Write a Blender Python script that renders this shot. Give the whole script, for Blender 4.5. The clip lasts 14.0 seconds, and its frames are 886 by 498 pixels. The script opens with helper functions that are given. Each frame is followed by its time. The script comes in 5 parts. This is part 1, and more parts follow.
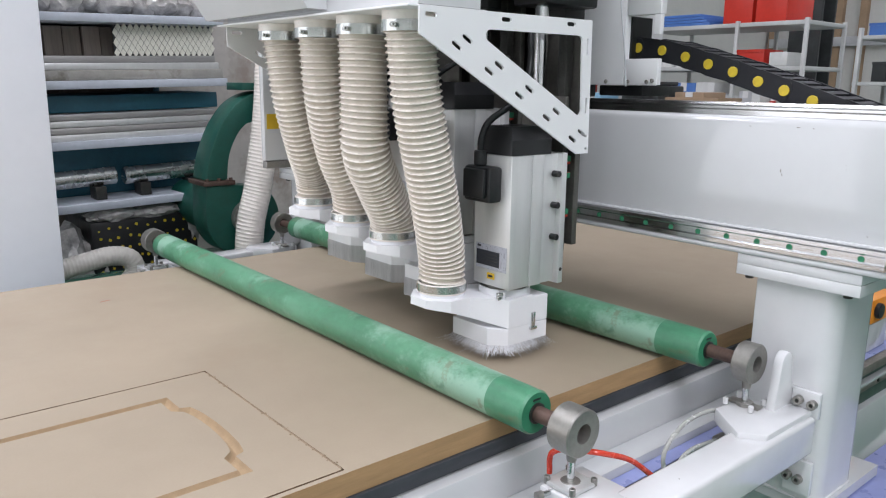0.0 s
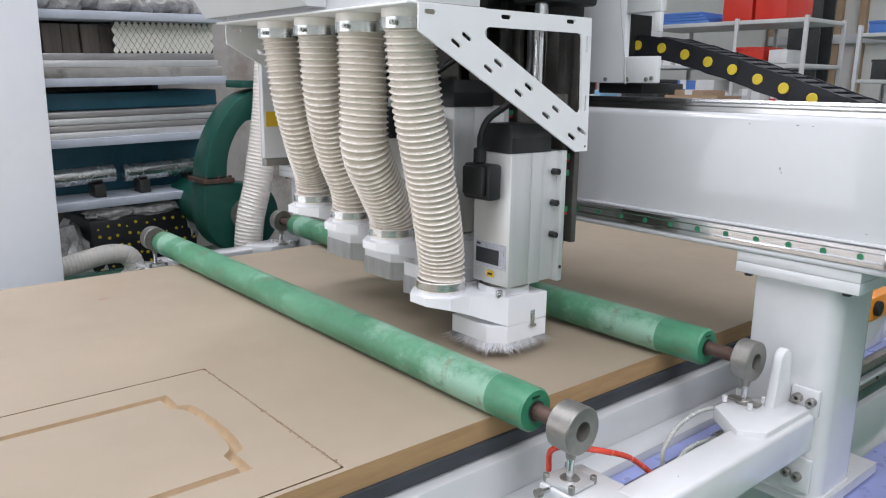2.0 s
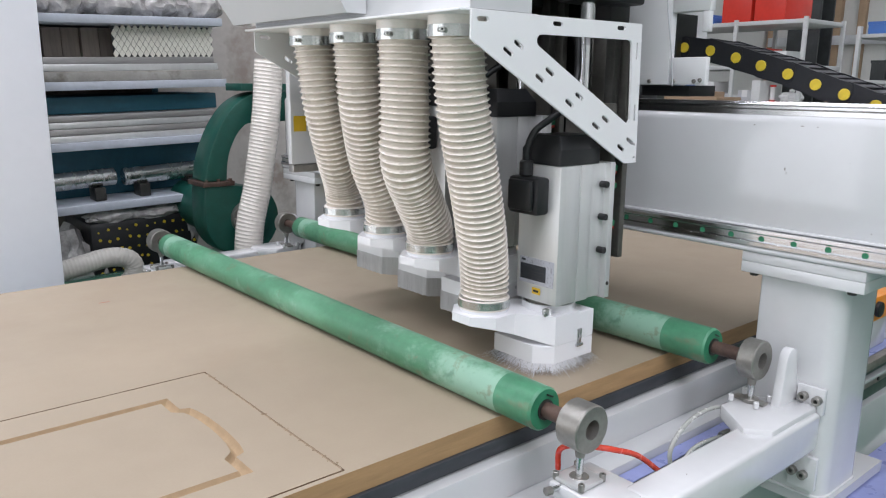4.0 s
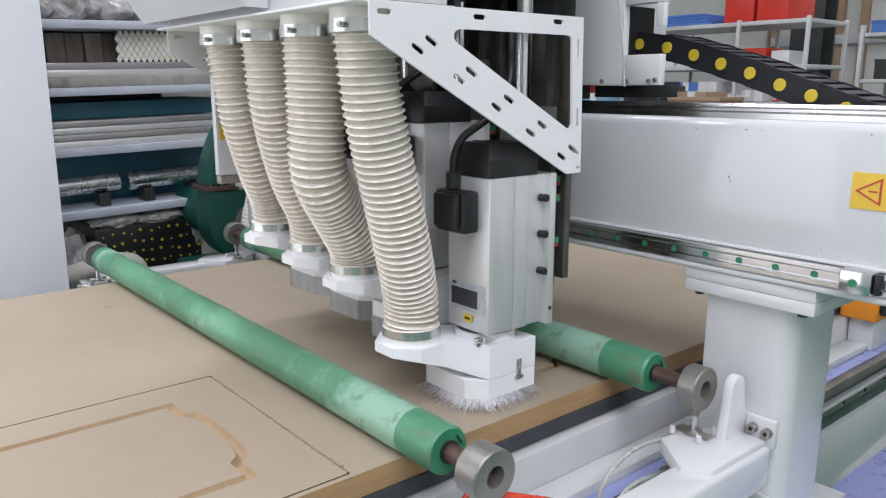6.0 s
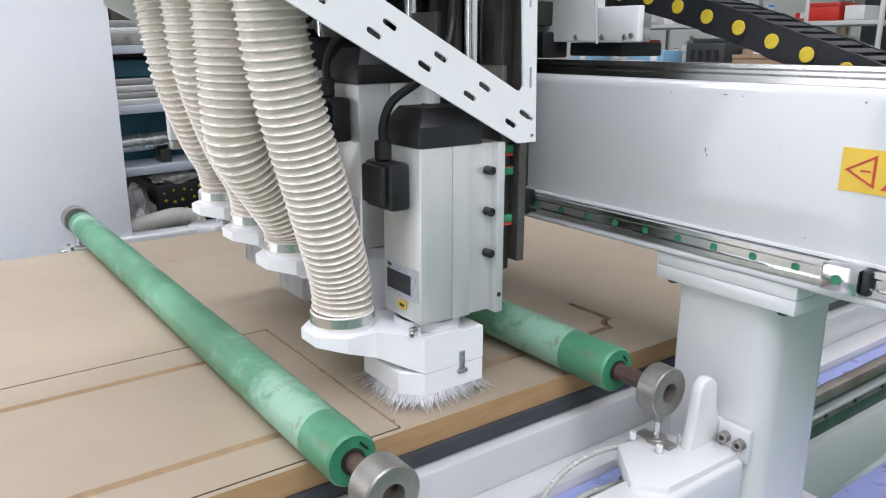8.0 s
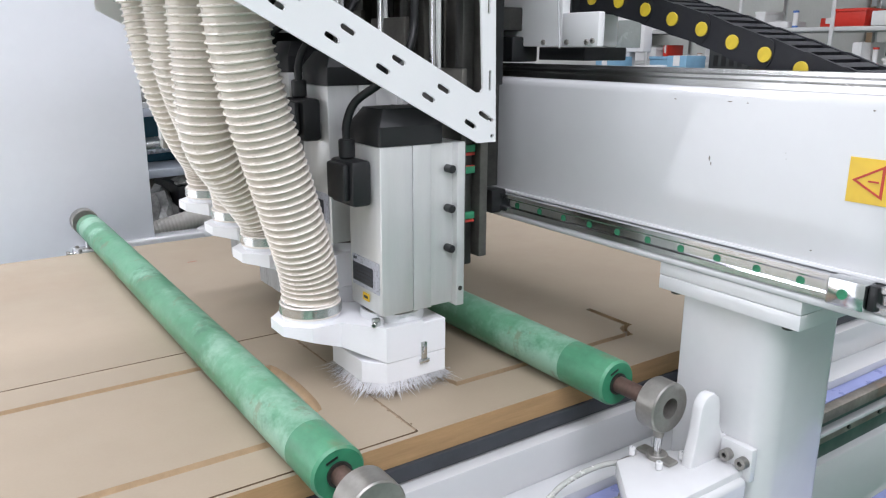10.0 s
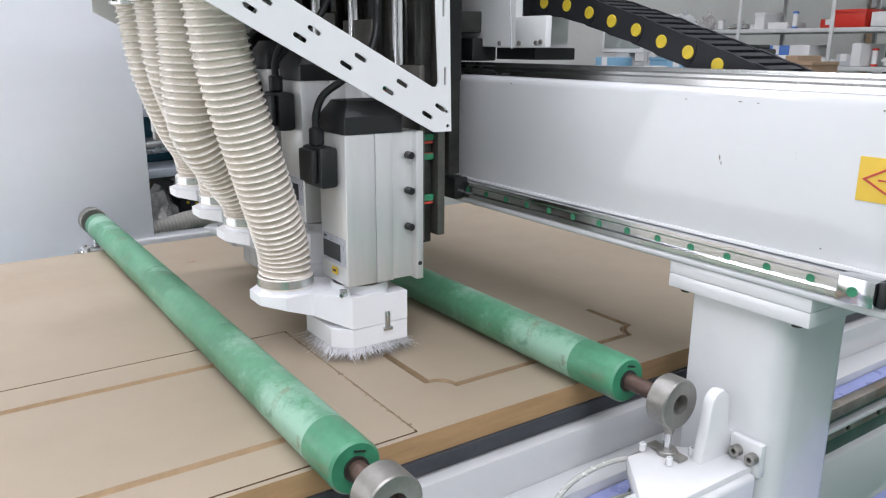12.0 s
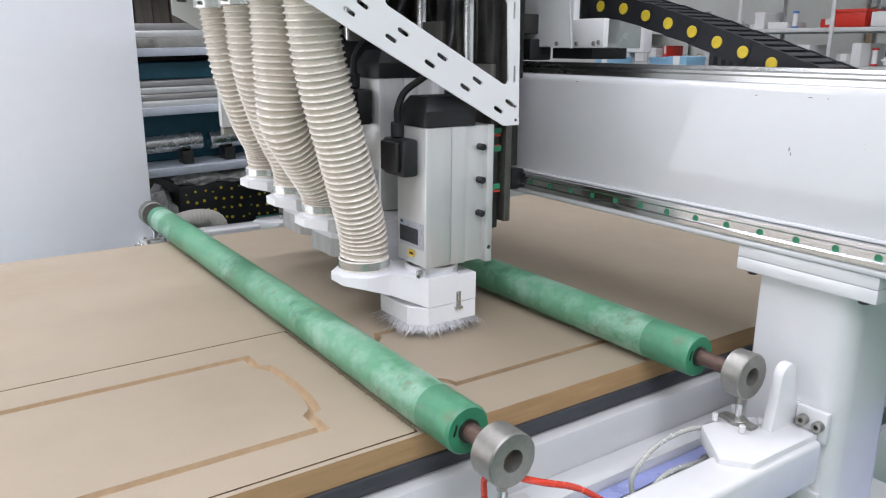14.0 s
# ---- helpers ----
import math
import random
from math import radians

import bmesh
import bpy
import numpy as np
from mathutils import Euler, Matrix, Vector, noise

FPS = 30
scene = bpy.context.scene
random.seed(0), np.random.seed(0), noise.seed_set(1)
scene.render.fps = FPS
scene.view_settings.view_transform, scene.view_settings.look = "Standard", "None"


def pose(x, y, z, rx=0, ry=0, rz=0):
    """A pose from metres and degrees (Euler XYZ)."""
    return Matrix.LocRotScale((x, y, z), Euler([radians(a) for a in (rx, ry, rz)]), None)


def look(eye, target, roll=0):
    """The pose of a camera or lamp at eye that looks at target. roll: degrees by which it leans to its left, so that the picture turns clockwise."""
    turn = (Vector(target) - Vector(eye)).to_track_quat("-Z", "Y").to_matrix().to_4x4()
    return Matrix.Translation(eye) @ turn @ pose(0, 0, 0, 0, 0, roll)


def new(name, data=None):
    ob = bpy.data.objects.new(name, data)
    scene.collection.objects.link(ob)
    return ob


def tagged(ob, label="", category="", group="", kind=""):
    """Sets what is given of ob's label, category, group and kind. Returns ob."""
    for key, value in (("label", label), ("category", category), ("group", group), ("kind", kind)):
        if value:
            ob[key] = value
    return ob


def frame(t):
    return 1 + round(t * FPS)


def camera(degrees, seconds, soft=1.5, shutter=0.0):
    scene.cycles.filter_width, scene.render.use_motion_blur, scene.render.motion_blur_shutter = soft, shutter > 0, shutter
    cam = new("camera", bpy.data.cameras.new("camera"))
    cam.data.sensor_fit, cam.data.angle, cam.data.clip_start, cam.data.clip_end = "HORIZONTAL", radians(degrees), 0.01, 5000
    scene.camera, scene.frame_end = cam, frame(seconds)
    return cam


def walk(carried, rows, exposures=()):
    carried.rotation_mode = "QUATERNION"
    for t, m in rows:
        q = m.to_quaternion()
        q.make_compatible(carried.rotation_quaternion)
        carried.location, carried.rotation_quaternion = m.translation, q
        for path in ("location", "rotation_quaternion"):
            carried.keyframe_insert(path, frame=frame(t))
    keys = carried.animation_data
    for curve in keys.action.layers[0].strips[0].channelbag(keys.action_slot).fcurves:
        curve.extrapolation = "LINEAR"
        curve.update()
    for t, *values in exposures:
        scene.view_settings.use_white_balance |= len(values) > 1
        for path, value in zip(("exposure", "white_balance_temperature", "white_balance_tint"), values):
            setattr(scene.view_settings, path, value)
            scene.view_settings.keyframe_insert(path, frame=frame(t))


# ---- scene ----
cam = camera(60.54, 14.0, soft=1.15, shutter=0.3)
EYE = 1.38
ROWS = [
    (0.0, -40.04, -12.26, -0.72), (0.5, -40.08, -12.43, -0.72), (3.2, -40.09, -12.43, -0.73),
    (4.3, -40.12, -12.1, -0.4), (5.3, -40.13, -11.6, -0.1), (5.5, -40.12, -11.68, -0.1), (6.0, -39.91, -12.08, -0.05),
    (6.5, -39.58, -12.71, -0.08), (7.0, -37.55, -13.27, -0.02), (7.5, -36.67, -14.31, -0.04), (7.7, -36.35, -15.0, -0.08),
    (8.6, -35.0, -15.0, -0.15), (9.8, -34.29, -14.86, -0.2), (10.5, -34.28, -14.81, -0.31), (14.0, -34.28, -14.83, -0.31),
]
walk(cam, [(t, pose(0, 0, EYE, 90 + pitch, roll, yaw)) for t, yaw, pitch, roll in ROWS], exposures=[(0.0, -0.32), (6.0, -0.32), (7.5, -0.16), (11.0, -0.12), (11.6, -0.22), (13.0, -0.22), (14.0, -0.25)])

# gantry travel along x, head travel along y, head height
TRAVEL = [
    (0.0, 0, 0, 0), (2.3, 0, 0, 0), (2.6, 0, 0, -0.002), (3.0, 0, -0.001, -0.010), (3.2, 0, -0.016, -0.0108),
    (3.7, 0.012, -0.07, -0.0112), (4.2, 0.020, -0.117, -0.0115), (4.7, 0.006, -0.1305, -0.0115), (5.0, -0.018, -0.1309, -0.0115),
    (5.3, -0.0625, -0.1309, -0.0115), (5.5, -0.0967, -0.1309, -0.0115), (6.0, -0.1847, -0.1309, -0.0118), (6.5, -0.2629, -0.1309, -0.0116),
    (7.0, -0.3288, -0.1322, -0.0105), (7.5, -0.3891, -0.1327, -0.0100), (7.7, -0.4065, -0.1327, -0.0100), (8.2, -0.413, -0.1315, -0.0098), (8.8, -0.427, -0.118, -0.0098),
    (9.4, -0.447, -0.098, -0.0098), (9.8, -0.4528, -0.068, -0.0098), (10.0, -0.4528, -0.0419, -0.0096), (10.5, -0.4525, 0.0254, -0.0088),
    (11.0, -0.4525, 0.0864, -0.0080), (11.5, -0.4493, 0.0962, -0.0080), (12.0, -0.4299, 0.1084, -0.0078), (12.5, -0.4241, 0.1276, -0.0076),
    (13.0, -0.4025, 0.1290, -0.0076), (13.5, -0.3348, 0.1300, -0.0077), (14.0, -0.2638, 0.1300, -0.0077),
]

# ---- light ----
world = bpy.data.worlds.new("hall_air")
scene.world = world
world.use_nodes = True
world.node_tree.nodes["Background"].inputs[0].default_value = (0.75, 0.85, 1.0, 1)
world.node_tree.nodes["Background"].inputs[1].default_value = 0.1


def area(name, eye, target, sx, sy, watts, colour):
    d = bpy.data.lights.new(name, "AREA")
    d.shape, d.size, d.size_y, d.energy, d.color = "RECTANGLE", sx, sy, watts, colour
    o = new(name, d)
    o.matrix_basis = look(eye, target)
    return o


LAMP = (0.90, 0.89, 1.0)
area("daylight_door_light", (-2.42, 3.05, 1.2), (0, 3.05, 1.2), 3.8, 2.3, 80, (0.93, 0.93, 1.0))
# Unseen overhead rows, added and sized to brighten the machine, rack and hall.
area("unseen_ceiling_fill_row", (-0.6, -0.5, 4.35), (-0.6, -0.5, 0), 3.6, 0.5, 92, LAMP)
# This row is added to lift faces turned towards -y.
area("unseen_ceiling_fill_row", (-0.7, -2.4, 4.35), (-0.7, -2.4, 0), 3.5, 0.5, 170, LAMP)
area("unseen_ceiling_fill_row", (-0.4, 2.5, 4.35), (-0.4, 2.5, 0), 3.6, 0.5, 145, LAMP)
area("unseen_ceiling_fill_row", (5.5, 1.0, 4.35), (5.5, 1.0, 0), 4.0, 0.5, 85, LAMP)


# ---- materials ----
def mat(name, colour, rough=0.5, metal=0.0, vary=0.12, scale=6.0, fine=120.0, bump=0.05, coat=0.0, stain=None, stain_scale=5.0, stain_at=0.6, stain_wide=0.12,
        transmission=0.0, alpha=1.0, emit=None, where="Object", stretch=(1, 1, 1), per_object=0.0):
    """A surface with variation at two scales, optional stains, and fine relief."""
    m = bpy.data.materials.new(name)
    m.use_nodes = True
    n, l = m.node_tree.nodes, m.node_tree.links
    b = n["Principled BSDF"]
    tc = n.new("ShaderNodeTexCoord")
    mp = n.new("ShaderNodeMapping")
    mp.inputs["Scale"].default_value = stretch
    if where == "World":
        geo = n.new("ShaderNodeNewGeometry")
        l.new(geo.outputs["Position"], mp.inputs[0])
    else:
        l.new(tc.outputs["Object"], mp.inputs[0])

    def nz(s, det):
        t = n.new("ShaderNodeTexNoise")
        t.inputs["Scale"].default_value, t.inputs["Detail"].default_value, t.inputs["Roughness"].default_value = s, det, 0.6
        l.new(mp.outputs[0], t.inputs["Vector"])
        return t.outputs["Fac"]

    def mix(fac, a, c, blend="MIX"):
        x = n.new("ShaderNodeMix")
        x.data_type, x.blend_type = "RGBA", blend
        for i, v in ((0, fac), (6, a), (7, c)):
            if hasattr(v, "links") or hasattr(v, "is_linked"):
                l.new(v, x.inputs[i])
            else:
                x.inputs[i].default_value = v
        return x.outputs[2]

    def ramp(v, lo, hi, c0=(0, 0, 0, 1), c1=(1, 1, 1, 1)):
        r = n.new("ShaderNodeValToRGB")
        r.color_ramp.elements[0].position, r.color_ramp.elements[1].position = lo, hi
        r.color_ramp.elements[0].color, r.color_ramp.elements[1].color = c0, c1
        l.new(v, r.inputs[0])
        return r.outputs[0]

    c = (*colour, 1)
    lo, hi = tuple(max(0, v * (1 - vary)) for v in colour), tuple(min(1, v * (1 + vary)) for v in colour)
    col = ramp(nz(scale, 4), 0.3, 0.7, (*lo, 1), (*hi, 1))
    grain = ramp(nz(fine, 3), 0.3, 0.7, (1 - vary * 0.6,) * 3 + (1,), (1, 1, 1, 1))
    col = mix(1.0, col, grain, "MULTIPLY")
    if stain:
        col = mix(ramp(nz(stain_scale, 5), stain_at, stain_at + stain_wide), col, (*stain, 1))
    if per_object:
        oi = n.new("ShaderNodeObjectInfo")
        col = mix(1.0, col, ramp(oi.outputs["Random"], 0, 1, (1 - per_object,) * 3 + (1,), (1, 1, 1, 1)), "MULTIPLY")
    l.new(col, b.inputs["Base Color"])
    rr = n.new("ShaderNodeMapRange")
    l.new(nz(scale * 3, 4), rr.inputs[0])
    rr.inputs[1].default_value, rr.inputs[2].default_value = 0.25, 0.75
    rr.inputs[3].default_value, rr.inputs[4].default_value = max(0.02, rough - 0.07), min(1, rough + 0.07)
    l.new(rr.outputs[0], b.inputs["Roughness"])
    b.inputs["Metallic"].default_value = metal
    b.inputs["Coat Weight"].default_value = coat
    b.inputs["Coat Roughness"].default_value = 0.12
    b.inputs["Transmission Weight"].default_value = transmission
    b.inputs["Alpha"].default_value = alpha
    if emit:
        b.inputs["Emission Color"].default_value = (*emit[:3], 1)
        b.inputs["Emission Strength"].default_value = emit[3]
    if bump:
        bp = n.new("ShaderNodeBump")
        bp.inputs["Strength"].default_value, bp.inputs["Distance"].default_value = bump, 0.002
        l.new(nz(fine, 3), bp.inputs["Height"])
        l.new(bp.outputs[0], b.inputs["Normal"])
    return m


MDF = mat("mdf_face", (0.365, 0.300, 0.220), 0.55, vary=0.05, scale=3, fine=260, bump=0.03, where="World", stain=(0.345, 0.272, 0.193), stain_scale=2.4, stain_at=0.58, stain_wide=0.2)
MDF_EDGE = mat("mdf_edge", (0.40, 0.25, 0.12), 0.85, vary=0.14, scale=20, fine=300, bump=0.2, where="World", stretch=(0.4, 1, 4))
MDF_CUT = mat("mdf_milled", (0.42, 0.305, 0.185), 0.9, vary=0.1, scale=50, fine=500, bump=0.3, where="World")
CRUMB = mat("fibreboard_dust", (0.30, 0.225, 0.15), 0.95, vary=0.25, scale=60, fine=400, bump=0.3, where="World")
# Sawn brown made darker than MDF_CUT, to hold the shade inside narrow cuts.
MDF_SLOT = mat("mdf_sawn_slot_shaded", (0.22, 0.15, 0.095), 0.95, vary=0.3, scale=30, fine=300, bump=0.3, where="World")
WHITE = mat("white_machine_paint", (0.60, 0.61, 0.615), 0.06, vary=0.025, scale=3, fine=40, bump=0.006, coat=0.3, stain=(0.30, 0.30, 0.27), stain_scale=34, stain_at=0.735, stain_wide=0.03)
WHITE_MATT = mat("white_powder_coat", (0.82, 0.825, 0.825), 0.5, vary=0.02, scale=5, fine=400, bump=0.05)
WHITE_PRINT = mat("white_plastic", (0.83, 0.84, 0.86), 0.4, vary=0.02, scale=8, fine=200, bump=0.02)
SHEET_WHITE = mat("white_cabinet_paint", (0.79, 0.81, 0.85), 0.35, vary=0.03, scale=1.2, fine=30, bump=0.01)
ENAMEL = mat("white_hand_painted_enamel", (0.72, 0.725, 0.73), 0.09, vary=0.03, scale=8, fine=38, bump=0.08, coat=0.4, stain=(0.34, 0.33, 0.29), stain_scale=40, stain_at=0.73, stain_wide=0.03)
GREEN = mat("green_roller_rubber", (0.075, 0.26, 0.145), 0.40, vary=0.3, scale=7, fine=90, bump=0.08, stain=(0.16, 0.19, 0.11), stain_scale=26, stain_at=0.54, stain_wide=0.2, stretch=(1, 0.6, 1))
def roller_coat():
    """Green rubber rubbed pale towards its near end, with broad scuffs, grease rings and brown dirt."""
    m = mat("scuffed_green_rubber", (0.092, 0.278, 0.155), 0.40, vary=0.25, scale=6, fine=90, bump=0.08, stain=(0.18, 0.39, 0.255), stain_scale=7, stain_at=0.45, stain_wide=0.3, stretch=(1, 0.6, 1))
    n, l = m.node_tree.nodes, m.node_tree.links
    b = n["Principled BSDF"]
    col = b.inputs["Base Color"].links[0].from_socket
    tc = n.new("ShaderNodeTexCoord")
    sep = n.new("ShaderNodeSeparateXYZ")
    l.new(tc.outputs["Object"], sep.inputs[0])

    def noisy(scale, detail, stretch):
        mp = n.new("ShaderNodeMapping")
        mp.inputs["Scale"].default_value = stretch
        l.new(tc.outputs["Object"], mp.inputs[0])
        t = n.new("ShaderNodeTexNoise")
        t.inputs["Scale"].default_value, t.inputs["Detail"].default_value, t.inputs["Roughness"].default_value = scale, detail, 0.65
        l.new(mp.outputs[0], t.inputs["Vector"])
        return t.outputs["Fac"]

    def ranged(v, a, c, d, e):
        r = n.new("ShaderNodeMapRange")
        r.interpolation_type = "SMOOTHSTEP"
        l.new(v, r.inputs[0])
        for i, x in enumerate((a, c, d, e)):
            r.inputs[i + 1].default_value = x
        return r.outputs[0]

    def sum_of(a, c):
        s = n.new("ShaderNodeMath")
        s.operation = "ADD"
        l.new(a, s.inputs[0])
        l.new(c, s.inputs[1])
        return s.outputs[0]

    def over(fac, below, colour):
        x = n.new("ShaderNodeMix")
        x.data_type = "RGBA"
        l.new(fac, x.inputs[0])
        l.new(below, x.inputs[6])
        x.inputs[7].default_value = (*colour, 1)
        return x.outputs[2]

    near = ranged(sep.outputs[1], -0.68, -0.38, 0.20, 0.0)
    far = ranged(sep.outputs[1], 0.60, 0.68, 0.0, 0.2)
    wear = sum_of(sum_of(noisy(11, 5, (1, 0.8, 1)), near), far)
    col = over(ranged(wear, 0.52, 0.74, 0.0, 0.85), col, (0.29, 0.49, 0.37))
    col = over(ranged(noisy(16, 4, (1, 0.7, 1)), 0.60, 0.70, 0.0, 0.55), col, (0.045, 0.15, 0.09))
    col = over(ranged(noisy(24, 5, (1, 1, 1)), 0.58, 0.70, 0.0, 0.6), col, (0.17, 0.17, 0.10))
    l.new(col, b.inputs["Base Color"])
    return m


ROLLER_COAT = roller_coat()
GREEN_FACE = mat("green_rubber_face", (0.03, 0.22, 0.11), 0.6, vary=0.2, scale=20, fine=90, bump=0.08)
RUST = mat("brown_shaft_steel", (0.12, 0.075, 0.06), 0.5, metal=0.4, vary=0.25, scale=25, fine=200, bump=0.1)
STEEL = mat("turned_steel", (0.33, 0.32, 0.295), 0.42, metal=0.75, vary=0.18, scale=14, fine=160, bump=0.08, stain=(0.25, 0.22, 0.18), stain_scale=22, stain_at=0.62)
RAIL_STEEL = mat("ground_rail_steel", (0.62, 0.625, 0.62), 0.26, metal=1.0, vary=0.15, scale=8, fine=150, bump=0.02, stretch=(1, 0.15, 1))
CHROME = mat("bright_steel", (0.68, 0.69, 0.70), 0.16, metal=1.0, vary=0.1, scale=8, fine=150, bump=0.02, stretch=(1, 0.15, 1))
ALU = mat("brushed_aluminium", (0.68, 0.69, 0.68), 0.36, metal=0.5, vary=0.05, scale=7, fine=200, bump=0.02, stretch=(6, 6, 0.4))
DARK_STEEL = mat("dark_oily_steel", (0.06, 0.06, 0.055), 0.35, metal=0.6, vary=0.3, scale=15, fine=200, bump=0.05)
BLACK = mat("black_plastic", (0.009, 0.010, 0.011), 0.45, vary=0.25, scale=10, fine=250, bump=0.06)
CHAIN = mat("black_chain_plastic", (0.007, 0.008, 0.012), 0.6, vary=0.25, scale=18, fine=250, bump=0.06)
YELLOW = mat("yellow_plastic", (0.62, 0.46, 0.03), 0.5, vary=0.08, scale=60, fine=300, bump=0.03)
STICKER = mat("yellow_sticker", (0.72, 0.47, 0.03), 0.35, vary=0.05, scale=20, fine=100, bump=0.01)
RED_INK = mat("red_ink", (0.5, 0.05, 0.03), 0.5, vary=0.1)
HOSE = mat("ivory_hose_pvc", (0.60, 0.54, 0.46), 0.30, vary=0.07, scale=14, fine=100, bump=0.02, coat=0.25)
HOSE_RIB = mat("pale_hose_spiral", (0.85, 0.80, 0.735), 0.28, vary=0.04, scale=14, fine=100, bump=0.01, coat=0.3)
HOSE_GREY = mat("grey_hose_pvc", (0.52, 0.50, 0.455), 0.5, vary=0.1, scale=10, fine=100, bump=0.03)
CLAMP = mat("zinc_clamp_band", (0.60, 0.62, 0.60), 0.22, metal=0.9, vary=0.12, scale=30, fine=200, bump=0.03)
BRISTLE = mat("clear_bristle", (0.74, 0.74, 0.75), 0.3, vary=0.08, scale=60, fine=300, bump=0.0, transmission=0.3)
CURTAIN = mat("cloudy_clear_curtain", (0.72, 0.72, 0.73), 0.3, vary=0.08, scale=30, fine=300, bump=0.02, alpha=0.82, stretch=(3, 3, 0.3))
OILY = mat("oily_slide_steel", (0.15, 0.145, 0.13), 0.35, metal=0.6, vary=0.25, scale=12, fine=160, bump=0.05)
LABEL_DARK = mat("dark_label_print", (0.03, 0.035, 0.045), 0.4, vary=0.3, scale=200, fine=400, bump=0.0)
LABEL_SILVER = mat("silver_label", (0.50, 0.52, 0.58), 0.3, metal=0.3, vary=0.1, scale=80, fine=300, bump=0.0)
FILM = mat("violet_protective_film", (0.30, 0.34, 0.62), 0.3, vary=0.1, scale=8, fine=60, bump=0.05)
GRIME = mat("grimy_rail", (0.22, 0.20, 0.17), 0.45, metal=0.4, vary=0.35, scale=12, fine=120, bump=0.1, stain=(0.20, 0.12, 0.07), stain_scale=7)
# Dark green of the shaded gaps between the bed's rails, as a flat colour.
DARK_GREEN = mat("dark_green_gap_shade", (0.03, 0.075, 0.055), 0.5, vary=0.2, scale=10, fine=100)
BED_DARK = mat("dark_bed_plate", (0.045, 0.05, 0.058), 0.5, vary=0.2, scale=10, fine=150, bump=0.05)
RED_TUBE = mat("red_air_tube", (0.75, 0.06, 0.03), 0.25, vary=0.06, scale=20, fine=100, bump=0.0, coat=0.3)
CLEAR_TUBE = mat("cloudy_air_tube", (0.60, 0.61, 0.57), 0.25, vary=0.05, scale=20, fine=100, bump=0.0, transmission=0.25)
ORANGE = mat("orange_paint", (0.80, 0.28, 0.02), 0.4, vary=0.1, scale=12, fine=100)
FLOOR_M = mat("green_floor_paint", (0.065, 0.185, 0.125), 0.14, vary=0.2, scale=2.0, fine=40, bump=0.05, stain=(0.10, 0.20, 0.15), stain_scale=1.5)
WALL_M = mat("grey_plaster", (0.52, 0.49, 0.45), 0.85, vary=0.12, scale=2.5, fine=40, bump=0.15, stain=(0.33, 0.28, 0.24), stain_scale=3.2, stain_at=0.54)
PALE_WALL = mat("cream_panel_wall", (0.64, 0.64, 0.61), 0.7, vary=0.08, scale=1.5, fine=40, bump=0.1)
CEIL_M = mat("white_ceiling_sheet", (0.70, 0.71, 0.71), 0.8, vary=0.05, scale=1.0, fine=20)
SHELF_EDGE = mat("pale_blue_shelf_paint", (0.52, 0.56, 0.62), 0.45, vary=0.12, scale=6, fine=80, bump=0.05)
TEAL = mat("teal_machine_paint", (0.022, 0.115, 0.165), 0.45, vary=0.2, scale=4, fine=60, bump=0.03)
BLOWER_M = mat("dark_green_enamel", (0.008, 0.085, 0.062), 0.4, vary=0.2, scale=8, fine=100, bump=0.05, stain=(0.05, 0.075, 0.05), stain_scale=9, stain_at=0.62)
TIN = mat("dull_tin_sheet", (0.42, 0.41, 0.40), 0.4, metal=0.6, vary=0.2, scale=5, fine=80, bump=0.05, stretch=(0.4, 1, 4))
FOIL = mat("crumpled_clear_wrap", (0.48, 0.465, 0.45), 0.16, vary=0.35, scale=22, fine=60, bump=0.2)
BROWN_DARK = mat("dark_brown_board", (0.10, 0.085, 0.07), 0.6, vary=0.25, scale=8, fine=100, bump=0.05, stretch=(8, 1, 0.5))
CEMENT = mat("stained_cement_grey", (0.34, 0.33, 0.30), 0.8, vary=0.15, scale=14, fine=120, bump=0.1, stain=(0.20, 0.185, 0.16), stain_scale=12, stain_at=0.55)
BOARD_BROWN = mat("grey_brown_board", (0.24, 0.205, 0.175), 0.6, vary=0.2, scale=8, fine=100, bump=0.05, stretch=(8, 1, 0.5), per_object=0.35)
RACK_PAINT = mat("dusty_white_rack_paint", (0.56, 0.57, 0.56), 0.5, vary=0.1, scale=5, fine=120, bump=0.03)
CREAM = mat("cream_card_mesh", (0.82, 0.81, 0.71), 0.6, vary=0.05, scale=10, fine=100)
RED_BOX = mat("red_plastic_bin", (0.62, 0.035, 0.02), 0.4, vary=0.1, scale=5, fine=60)
BLUE_BOX = mat("blue_plastic_bin", (0.08, 0.20, 0.55), 0.4, vary=0.1, scale=5, fine=60)
PALE_BLUE = mat("pale_blue_carton", (0.22, 0.42, 0.58), 0.5, vary=0.1, scale=6, fine=60)
GREY_SCREEN = mat("dull_grey_screen", (0.30, 0.33, 0.31), 0.25, vary=0.1, scale=4, fine=60)
GREY_BOX = mat("grey_carton", (0.52, 0.53, 0.54), 0.6, vary=0.12, scale=5, fine=60)
WHITE_BOX = mat("white_carton", (0.74, 0.74, 0.73), 0.6, vary=0.06, scale=5, fine=60)
BROWN_BOX = mat("brown_carton", (0.36, 0.25, 0.16), 0.75, vary=0.12, scale=5, fine=60)
DARK_BOX = mat("dark_part", (0.035, 0.04, 0.04), 0.5, vary=0.3, scale=9, fine=60)


# ---- building helpers ----
from mathutils.geometry import delaunay_2d_cdt

ORIGIN = {}


